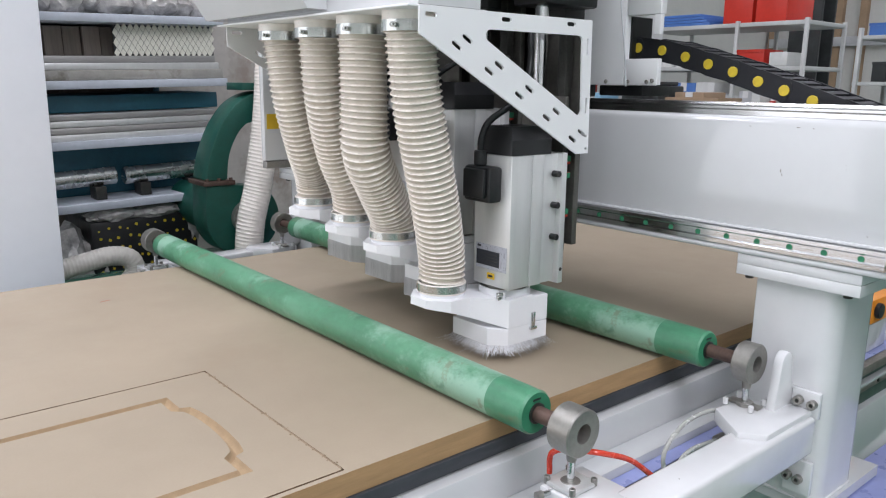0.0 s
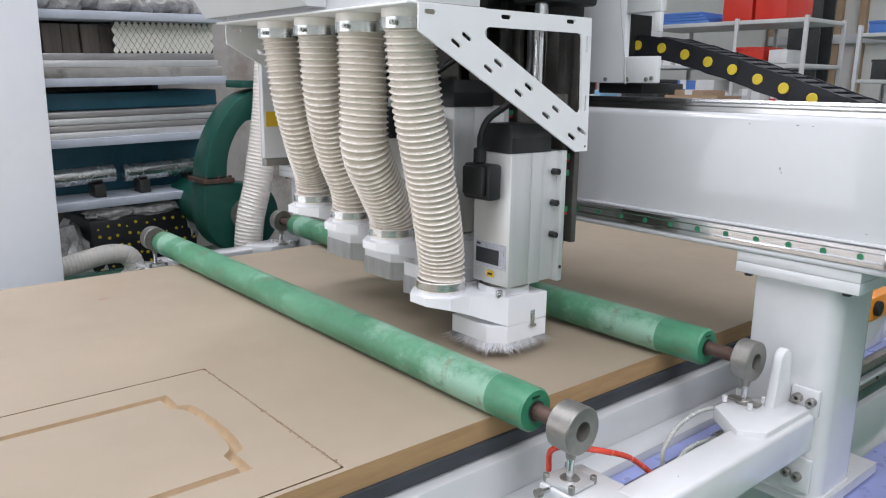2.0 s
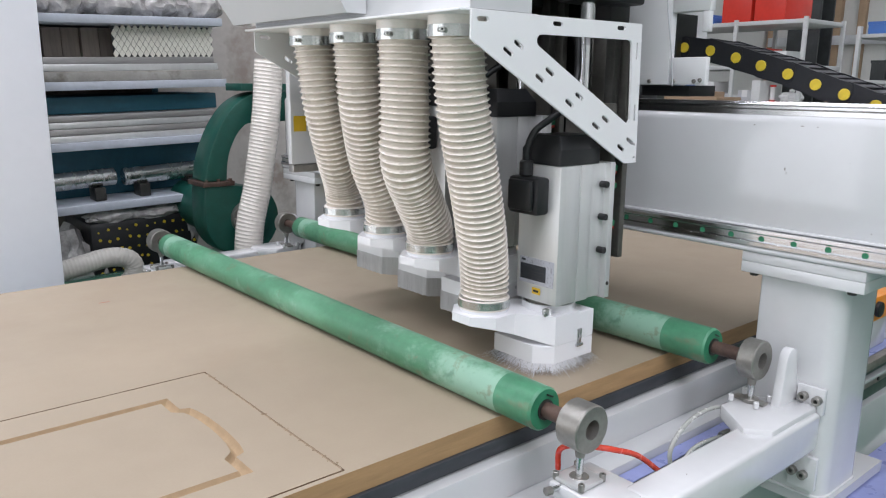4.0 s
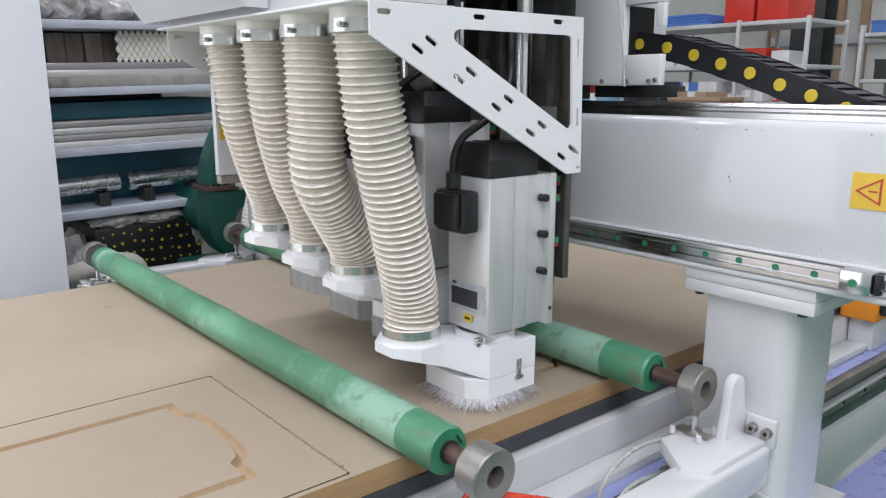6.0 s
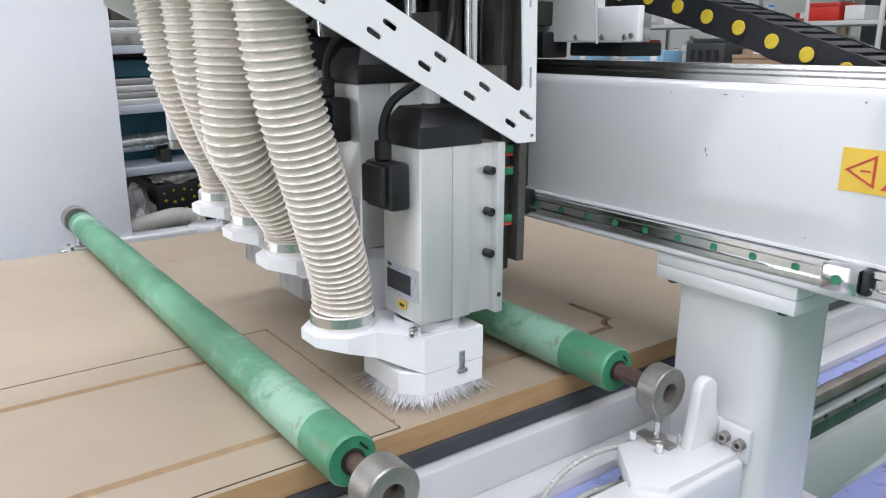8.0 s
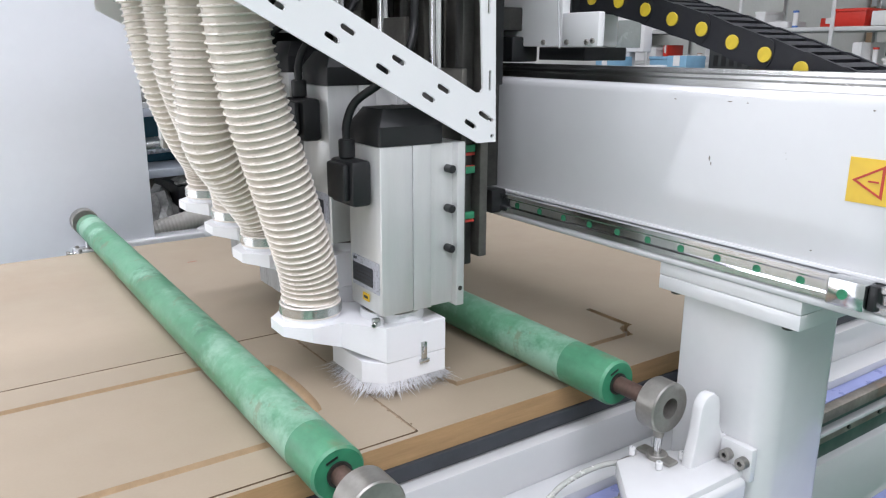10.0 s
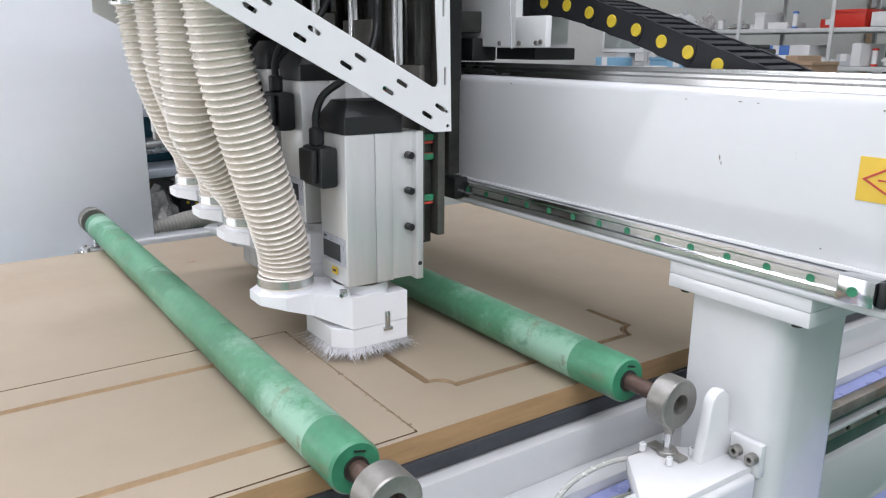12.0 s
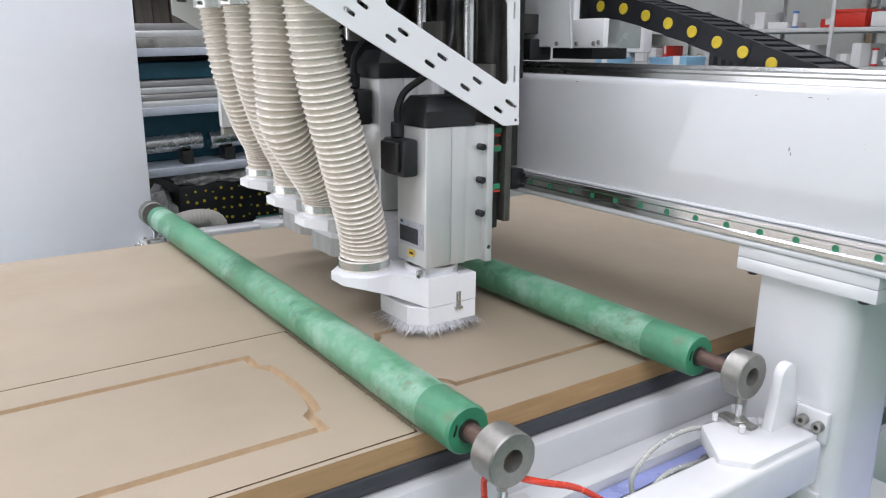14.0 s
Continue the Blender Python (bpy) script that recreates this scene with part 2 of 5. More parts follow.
def thing(name, at, label, category, group="", kind=""):
    """An Empty at a thing's base, which parents its parts."""
    o = new(name)
    o.empty_display_size = 0.05
    o.location = at
    ORIGIN[o.name] = Vector(at)
    return tagged(o, label, category, group, kind)


def mesh_of(name, bm, materials, centre, smooth=True):
    bmesh.ops.recalc_face_normals(bm, faces=bm.faces)
    bmesh.ops.translate(bm, verts=bm.verts, vec=-centre)
    me = bpy.data.meshes.new(name)
    bm.to_mesh(me)
    bm.free()
    for m in materials:
        me.materials.append(m)
    if smooth:
        me.polygons.foreach_set("use_smooth", [True] * len(me.polygons))
        me.set_sharp_from_angle(angle=radians(32))
    return me


def part(name, bm, material, parent=None, label="", centre=None, smooth=True):
    """Links a bmesh, given in world places, as one mesh object under a thing or part."""
    if centre is None:
        vs = [v.co for v in bm.verts]
        centre = Vector([(min(v[i] for v in vs) + max(v[i] for v in vs)) / 2 for i in range(3)])
    centre = Vector(centre)
    mats = material if isinstance(material, (list, tuple)) else [material]
    o = new(name, mesh_of(name, bm, mats, centre, smooth))
    ORIGIN[o.name] = centre
    if parent:
        o.parent = parent
        o.location = centre - ORIGIN[parent.name]
    else:
        o.location = centre
    if label:
        o["label"] = label
    return o


def solid(name, bm, material, label, category, group="", kind="", smooth=True):
    return tagged(part(name, bm, material, smooth=smooth), label, category, group, kind)


def B():
    return bmesh.new()


def box(x0, x1, y0, y1, z0, z1, bevel=0.003, bm=None, mi=0, segs=2):
    t = B()
    bmesh.ops.create_cube(t, size=1)
    for v in t.verts:
        v.co = Vector((x0 if v.co.x < 0 else x1, y0 if v.co.y < 0 else y1, z0 if v.co.z < 0 else z1))
    if bevel:
        bmesh.ops.bevel(t, geom=t.edges[:], offset=bevel, segments=segs, affect="EDGES", profile=0.5, clamp_overlap=True)
    return merge(bm, t, mi)


def merge(bm, t, mi=0):
    for f in t.faces:
        f.material_index = mi
    if bm is None:
        return t
    me = bpy.data.meshes.new("tmp")
    t.to_mesh(me)
    t.free()
    bm.from_mesh(me)
    bpy.data.meshes.remove(me)
    return bm


def cyl(p0, p1, r, seg=24, r2=None, bevel=0.0, bm=None, mi=0, hole=0.0):
    """A round bar, tapered if r2 is given, or a ring if hole is given."""
    p0, p1 = Vector(p0), Vector(p1)
    r2 = r if r2 is None else r2
    d = p1 - p0
    h = d.length
    prof = [(r - bevel, 0.0), (r, bevel), (r2, h - bevel), (r2 - bevel, h)] if bevel else [(r, 0.0), (r2, h)]
    if hole:
        prof = [(hole, 0.0)] + prof + [(hole, h)]
    t = B()
    rings = []
    for rad, z in prof:
        rings.append([t.verts.new((rad * math.cos(a), rad * math.sin(a), z)) for a in [2 * math.pi * k / seg for k in range(seg)]])
    pairs = list(zip(rings, rings[1:])) + ([(rings[-1], rings[0])] if hole else [])
    for a, b in pairs:
        for k in range(seg):
            t.faces.new((a[k], a[(k + 1) % seg], b[(k + 1) % seg], b[k]))
    if not hole:
        t.faces.new(rings[0][::-1])
        t.faces.new(rings[-1])
    q = d.to_track_quat("Z", "Y").to_matrix().to_4x4()
    bmesh.ops.transform(t, matrix=Matrix.Translation(p0) @ q, verts=t.verts)
    return merge(bm, t, mi)


def flat_fill(t, loops, at):
    """Fills a flat outline less its holes with triangles."""
    pts, edges = [], []
    for loop in loops:
        k = len(pts)
        pts += [Vector(p) for p in loop]
        edges += [(k + i, k + (i + 1) % len(loop)) for i in range(len(loop))]
    vs, _, fs, _, _, _ = delaunay_2d_cdt(pts, edges, [], 0, 1e-7)
    made = [t.verts.new(at(*v)) for v in vs]

    def within(p, loop):
        odd = False
        for (ax, ay), (bx, by) in zip(loop, loop[1:] + loop[:1]):
            if (ay > p.y) != (by > p.y) and p.x < (bx - ax) * (p.y - ay) / (by - ay) + ax:
                odd = not odd
        return odd

    for f in fs:
        c = (vs[f[0]] + vs[f[1]] + vs[f[2]]) / 3
        if within(c, loops[0]) and not any(within(c, h) for h in loops[1:]):
            t.faces.new([made[i] for i in f])
    bmesh.ops.delete(t, geom=[v for v in t.verts if not v.link_faces], context="VERTS")


def prism(outline, axis, a, b, holes=(), bevel=0.0, bm=None, mi=0):
    """A plate: a flat outline with holes, from a to b along an axis."""
    t = B()

    def at(u, v):
        return {"x": (a, u, v), "y": (u, a, v), "z": (u, v, a)}[axis]

    if holes:
        flat_fill(t, (outline, *holes), at)
    else:
        t.faces.new([t.verts.new(at(*p)) for p in outline])
    ext = bmesh.ops.extrude_face_region(t, geom=t.faces[:])
    k = "xyz".index(axis)
    for g in ext["geom"]:
        if isinstance(g, bmesh.types.BMVert):
            g.co[k] = b
    if bevel:
        bmesh.ops.recalc_face_normals(t, faces=t.faces)
        sharp = [e for e in t.edges if len(e.link_faces) == 2 and e.calc_face_angle(0) > 0.6]
        bmesh.ops.bevel(t, geom=sharp, offset=bevel, segments=2, affect="EDGES", profile=0.5, clamp_overlap=True)
    return merge(bm, t, mi)


def curve_points(pts, n):
    """A smooth line through points."""
    P = [Vector(p) for p in pts]
    P = [2 * P[0] - P[1]] + P + [2 * P[-1] - P[-2]]
    out = []
    for i in range(1, len(P) - 2):
        for k in range(n):
            t = k / n
            out.append(0.5 * (2 * P[i] + (P[i + 1] - P[i - 1]) * t + (2 * P[i - 1] - 5 * P[i] + 4 * P[i + 1] - P[i + 2]) * t * t
                              + (3 * P[i] - P[i - 1] - 3 * P[i + 1] + P[i + 2]) * t ** 3))
    return out + [P[-2]]


def even(line, step):
    """The line cut into even steps."""
    out, left = [line[0].copy()], step
    for a, b in zip(line, line[1:]):
        d = (b - a).length
        pos = 0.0
        while d - pos >= left:
            pos += left
            out.append(a.lerp(b, pos / d))
            left = step
        left -= d - pos
    return out


def sweep(line, radius, seg=12, mats=None, bm=None, mi=0):
    """A tube along a line; radius may depend on step and turn and give a material too."""
    t = B()
    up = Vector((0.3, 0.9, 0.2))
    rings = []
    for i, p in enumerate(line):
        tan = (line[min(i + 1, len(line) - 1)] - line[max(i - 1, 0)]).normalized()
        u = (up - tan * up.dot(tan)).normalized()
        up = u
        w = tan.cross(u)
        ring = []
        for k in range(seg):
            a = 2 * math.pi * k / seg
            r = radius(i, k / seg) if callable(radius) else radius
            ring.append(t.verts.new(p + (u * math.cos(a) + w * math.sin(a)) * r))
        rings.append(ring)
    for i, (a, b) in enumerate(zip(rings, rings[1:])):
        for k in range(seg):
            f = t.faces.new((a[k], a[(k + 1) % seg], b[(k + 1) % seg], b[k]))
            f.material_index = mats(i, (k + 0.5) / seg) if mats else mi
    t.faces.new(rings[0][::-1])
    t.faces.new(rings[-1])
    if bm is None:
        return t
    me = bpy.data.meshes.new("tmp")
    t.to_mesh(me)
    t.free()
    bm.from_mesh(me)
    bpy.data.meshes.remove(me)
    return bm


def ribbed_hose(pts, r, pitch, rib, seg=22, per=7):
    """A spiral-ribbed hose along a smooth line."""
    line = even(curve_points(pts, 24), pitch / per)

    def phase(i, a):
        return (i / per + a) % 1.0

    def rad(i, a):
        p = phase(i, a)
        return r + rib * (max(0.0, 1 - abs(p - 0.5) / 0.22) ** 0.6)

    return sweep(line, rad, seg, lambda i, a: 1 if abs(phase(i + 0.5, a) - 0.5) < 0.13 else 0)


def rounded(x0, x1, y0, y1, r, n=5):
    """A rectangle's outline with round corners."""
    out = []
    for cx, cy, a0 in ((x1 - r, y1 - r, 0), (x0 + r, y1 - r, 90), (x0 + r, y0 + r, 180), (x1 - r, y0 + r, 270)):
        for k in range(n + 1):
            a = radians(a0 + 90 * k / n)
            out.append((cx + r * math.cos(a), cy + r * math.sin(a)))
    return out


def slot(u, v, length, width, degrees):
    """A long hole's outline."""
    c, s = math.cos(radians(degrees)), math.sin(radians(degrees))
    out = []
    for sign, a0 in ((1, -90), (-1, 90)):
        for k in range(6):
            a = radians(a0 + 36 * k)
            p = sign * (length - width) / 2 + width / 2 * math.cos(a), width / 2 * math.sin(a)
            out.append((u + p[0] * c - p[1] * s, v + p[0] * s + p[1] * c))
    return out


def bolt(at, way, r=0.006, h=0.008, bm=None):
    """A socket-head bolt."""
    at, way = Vector(at), Vector(way).normalized()
    return cyl(at, at + way * h, r, 14, bevel=0.0008, bm=bm, hole=r * 0.45)


# ---- hall ----
def hall():
    solid("floor", box(-2.5, 8, -4, 6, -0.1, 0, 0), FLOOR_M, "green painted concrete workshop floor", "floor", kind="structure")
    solid("ceiling", box(-2.5, 8, -4, 6, 4.5, 4.6, 0), CEIL_M, "white sheet-metal workshop ceiling", "ceiling", kind="structure")
    solid("wall_north_east", box(2.3, 8, 3.75, 3.9, 0, 4.5, 0), PALE_WALL, "cream panelled workshop wall", "wall", kind="structure")
    solid("wall_north", box(-0.9, 2.3, 3.75, 3.9, 0, 4.5, 0), WALL_M, "stained grey plaster wall", "wall", kind="structure")
    solid("wall_far_side", box(-2.5, -0.9, 5.0, 5.15, 0, 4.5, 0), PALE_WALL, "pale workshop wall", "wall", kind="structure")
    solid("wall_return", box(-0.9, -0.75, 3.9, 5.0, 0, 4.5, 0), PALE_WALL, "pale return wall", "wall", kind="structure")
    solid("wall_east", box(7.2, 7.35, -4, 3.75, 0, 4.5, 0), PALE_WALL, "cream panelled workshop wall", "wall", kind="structure")
    solid("wall_south", box(-2.5, 7.2, -4.15, -4, 0, 4.5, 0), PALE_WALL, "cream panelled workshop wall", "wall", kind="structure")
    bm = box(-2.65, -2.5, -4, 1.1, 0, 4.5, 0)
    box(-2.65, -2.5, 1.1, 5.0, 2.4, 4.5, 0, bm=bm)
    solid("wall_west", bm, PALE_WALL, "cream workshop wall with a wide open doorway", "wall", kind="structure")


hall()


# ---- board and bed ----
BX0, BX1, BY0, BY1, BT, BB = -0.16, 2.36, 0.802, 2.092, 0.862, 0.826


def panel_ring(xl, xr, yc, half, notch, bl, br, off):
    """The arched outline of a raised door panel, set off outwards by off."""
    out = []
    for side, x, b in ((1, xr, br), (-1, xl, bl)):
        ys = half - notch
        out.append((x + side * off, yc - side * (half + off)))
        out.append((x + side * off, yc - side * (ys + off * 0.3)))
        for k in range(2, 13):
            a = math.pi * k / 14
            out.append((x + side * (off + 0.004 + b * math.sin(a) ** 0.75), yc - side * (ys + off * 0.8) * math.cos(a)))
        out.append((x + side * off, yc + side * (ys + off * 0.3)))
        out.append((x + side * off, yc + side * (half + off)))
    return out


def notched_ring(x0, x1, y0, y1, r, off):
    """A panel's outline with hollow corners, set off outwards by off."""
    out = []
    for cx, cy, a0 in ((x1, y0, 180), (x1, y1, 270), (x0, y1, 0), (x0, y0, 90)):
        cx, cy = cx + (off if cx == x1 else -off), cy + (off if cy == y1 else -off)
        for k in range(7):
            a = radians(a0 - 90 * k / 6)
            out.append((cx + (r + off * 0.4) * math.cos(a), cy + (r + off * 0.4) * math.sin(a)))
    return out


def dense(loop, step):
    """The loop with its long sides cut up."""
    out = []
    for i, p in enumerate(loop):
        q = loop[(i + 1) % len(loop)]
        n = max(1, round(math.dist(p, q) / step))
        out += [(p[0] + (q[0] - p[0]) * k / n, p[1] + (q[1] - p[1]) * k / n) for k in range(n)]
    return out


P1 = dict(xl=-0.055, xr=0.408, yc=1.044, half=0.151, notch=0.049, bl=0.022, br=0.021)
P2 = dict(x0=0.614, x1=1.080, y0=0.908, y1=1.169, r=0.034)
TOOL = (1.066, 1.039)


def board():
    root = thing("mdf_board", (1.1, 1.44, BB), "tan fibreboard sheet with milled door panels on the router bed", "board")
    rect = [(BX0, BY0), (BX1, BY0), (BX1, BY1), (BX0, BY1)]
    so = rounded(-0.102, 0.5145, 0.8105, 1.2785, 0.003, 3)
    si = rounded(-0.0985, 0.511, 0.814, 1.275, 0.002, 3)
    g1 = [panel_ring(off=o, **P1) for o in (0.0075, 0.0058, 0.003, 0.0, -0.003, -0.0058, -0.008)]
    g2o, g2i = notched_ring(off=0.0065, **P2), notched_ring(off=-0.0065, **P2)
    bm = B()

    def sheet(*loops):
        t = B()
        flat_fill(t, loops, lambda x, y: (x, y, BT))
        merge(bm, t, 0)

    sheet(rect, so, g2o)

    def strip(la, za, lb, zb, mi):
        t = B()
        n = len(la)
        va = [t.verts.new((*p, za)) for p in la]
        vb = [t.verts.new((*p, zb)) for p in lb]
        for i in range(n):
            t.faces.new((va[i], va[(i + 1) % n], vb[(i + 1) % n], vb[i]))
        merge(bm, t, mi)

    # Index 3 puts the shade-darkened brown on slot walls and cut floors.
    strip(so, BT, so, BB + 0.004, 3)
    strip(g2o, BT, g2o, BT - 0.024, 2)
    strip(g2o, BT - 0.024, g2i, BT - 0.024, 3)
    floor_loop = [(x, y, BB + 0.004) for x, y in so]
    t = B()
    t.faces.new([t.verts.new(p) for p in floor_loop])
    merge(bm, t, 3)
    t = B()
    lo = [t.verts.new((x, y, BB)) for x, y in rect]
    hi = [t.verts.new((x, y, BT)) for x, y in rect]
    for i in range(4):
        t.faces.new((lo[i], lo[(i + 1) % 4], hi[(i + 1) % 4], hi[i]))
    t.faces.new(lo[::-1])
    merge(bm, t, 1)
    mats = [MDF, MDF_EDGE, MDF_CUT, MDF_SLOT]
    part("sheet", bm, mats, root, smooth=False)
    bm = B()
    sheet(si, g1[0])
    sheet(g1[-1])
    depth = [0, -0.0055, -0.0095, -0.0108, -0.0095, -0.0055, 0]
    for i in range(6):
        strip(g1[i], BT + depth[i], g1[i + 1], BT + depth[i + 1], 2)
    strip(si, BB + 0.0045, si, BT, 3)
    bmesh.ops.remove_doubles(bm, verts=bm.verts, dist=1e-6)
    part("milled_door", bm, mats, root, "cut-out door blank with an arched groove")
    bm = B()
    sheet(g2i)
    strip(g2i, BT - 0.024, g2i, BT, 2)
    part("panel_field", bm, mats, root, smooth=False)

    # dust packed into the slot at the door's end
    rnd = random.Random(8)
    for k in range(45):
        y = 0.818 + 0.01 * k
        part("slot_dust", box(0.5113, 0.5142, y, y + 0.01, BB + 0.005, BT - rnd.uniform(0.0001, 0.0009), 0), CRUMB, root)
    for k in range(30):
        y, x, r = rnd.uniform(0.82, 1.26), 0.5128 + rnd.uniform(-0.004, 0.004), rnd.uniform(0.0006, 0.0014)
        part("crumb", box(x - r, x + r, y - r, y + r * 1.4, BT + 0.0001, BT + r, 0), CRUMB, root)
    # a short red pencil stroke
    part("pencil_stroke", prism([(0.499, 1.854), (0.521, 1.856), (0.521, 1.8576), (0.499, 1.8556)], "z", BT + 0.0002, BT + 0.0005), RED_INK, root, "short red pencil stroke")
    # the stock in the second panel's groove, which the cutter presses down step by step
    ro, ri = notched_ring(off=0.0065, **P2), notched_ring(off=-0.0065, **P2)
    stock = []
    for i in range(len(ro)):
        j = (i + 1) % len(ro)
        n = max(1, round(math.dist(ro[i], ro[j]) / 0.03))
        for k in range(n):
            def mixp(a, b, f):
                return a[0] + (b[0] - a[0]) * f, a[1] + (b[1] - a[1]) * f
            quad = [mixp(ro[i], ro[j], k / n), mixp(ro[i], ro[j], (k + 1) / n), mixp(ri[i], ri[j], (k + 1) / n), mixp(ri[i], ri[j], k / n)]
            t = B()
            a = [t.verts.new((x, y, BT - 0.004)) for x, y in quad]
            b = [t.verts.new((x, y, BT)) for x, y in quad]
            t.faces.new(b)
            for m in range(4):
                t.faces.new((a[m], a[(m + 1) % 4], b[(m + 1) % 4], b[m]))
            t.faces.new(a[::-1])
            o = part("groove_stock", t, MDF, root, smooth=False)
            stock.append((o, sum(q[0] for q in quad) / 4, sum(q[1] for q in quad) / 4))
    return root, stock


BOARD, STOCK = board()


def bed():
    root = thing("router_bed", (1.1, 1.44, 0), "white steel router bed with dark bed plate under the board", "machine bed")
    part("bed_plate", box(-0.3, 2.98, 0.797, 2.083, 0.800, 0.825, 0.002), BED_DARK, root, "dark grey bed plate")
    part("side_plate", box(-0.3, 2.98, 0.774, 0.7965, 0.70, 0.7995, 0.003), WHITE, root)
    part("frame_beam", box(-0.3, 2.98, 0.80, 2.08, 0.60, 0.799, 0.004), WHITE, root)
    part("ledge", box(-0.3, 2.98, 0.722, 0.7735, 0.705, 0.735, 0.002), WHITE, root)
    part("top_film", box(-0.3, 2.98, 0.692, 0.7205, 0.7165, 0.7185, 0), FILM, root, "violet protective film")
    part("guide_rail", box(-0.3, 2.98, 0.672, 0.70, 0.692, 0.716, 0.003), GRIME, root, "grimy guide rail")
    # This strip paints the shade in the gap under the guide rail.
    part("rail_shadow_gap", box(-0.3, 2.98, 0.69, 0.74, 0.668, 0.69, 0.001), DARK_GREEN, root, "dark green strip painted for a shaded rail gap")
    part("white_strip", box(-0.3, 2.98, 0.676, 0.70, 0.658, 0.667, 0.001), WHITE, root)
    part("rack_rail", box(-0.3, 2.98, 0.686, 0.705, 0.634, 0.657, 0.001), GRIME, root, "grimy toothed rail")
    # A second strip of painted shade, in the groove below the rack rail.
    part("lower_guard", box(-0.3, 2.98, 0.69, 0.72, 0.60, 0.633, 0.001), DARK_GREEN, root, "dark green strip painted for a shaded rail gap")
    part("base_beam", box(-0.3, 2.98, 0.675, 0.80, 0.42, 0.599, 0.006), WHITE, root)
    part("lower_panel", box(-0.3, 2.98, 0.66, 0.69, 0.10, 0.415, 0.006), WHITE_MATT, root)
    for x in (-0.2, 0.8, 1.9, 2.8):
        part("foot", box(x, x + 0.12, 0.7, 0.82, 0.0, 0.11, 0.004), DARK_STEEL, root)
        part("foot", box(x, x + 0.12, 2.0, 2.12, 0.0, 0.6, 0.004), DARK_STEEL, root)
    for k in range(16):
        x = 0.5 + 0.12 * k
        part("rail_bolt", cyl((x, 0.6855, 0.645), (x, 0.682, 0.645), 0.005, 12), DARK_STEEL, root)
    t = thing("motor_box", (2.06, 0.75, 0.80), "orange motor housing with black round cover", "motor")
    part("housing", box(2.00, 2.16, 0.70, 0.79, 0.80, 0.865, 0.006), ORANGE, t)
    part("round_cover", cyl((2.03, 0.70, 0.835), (2.03, 0.688, 0.835), 0.02, 20, bevel=0.002), BLACK, t, "black round cover")
    part("bracket", box(2.02, 2.14, 0.71, 0.772, 0.719, 0.7995, 0.003), WHITE, t)


bed()


# ---- gantry ----
GO = Vector((1.42, 1.45, 0.64))
ROLLER_R = 0.035
# each roller: x, z, near end, bearing distance from the column line
ROLLER_AT = ((0.801, 0.8955, 0.724, 0.065), (1.251, 0.9005, 0.709, 0.0894))


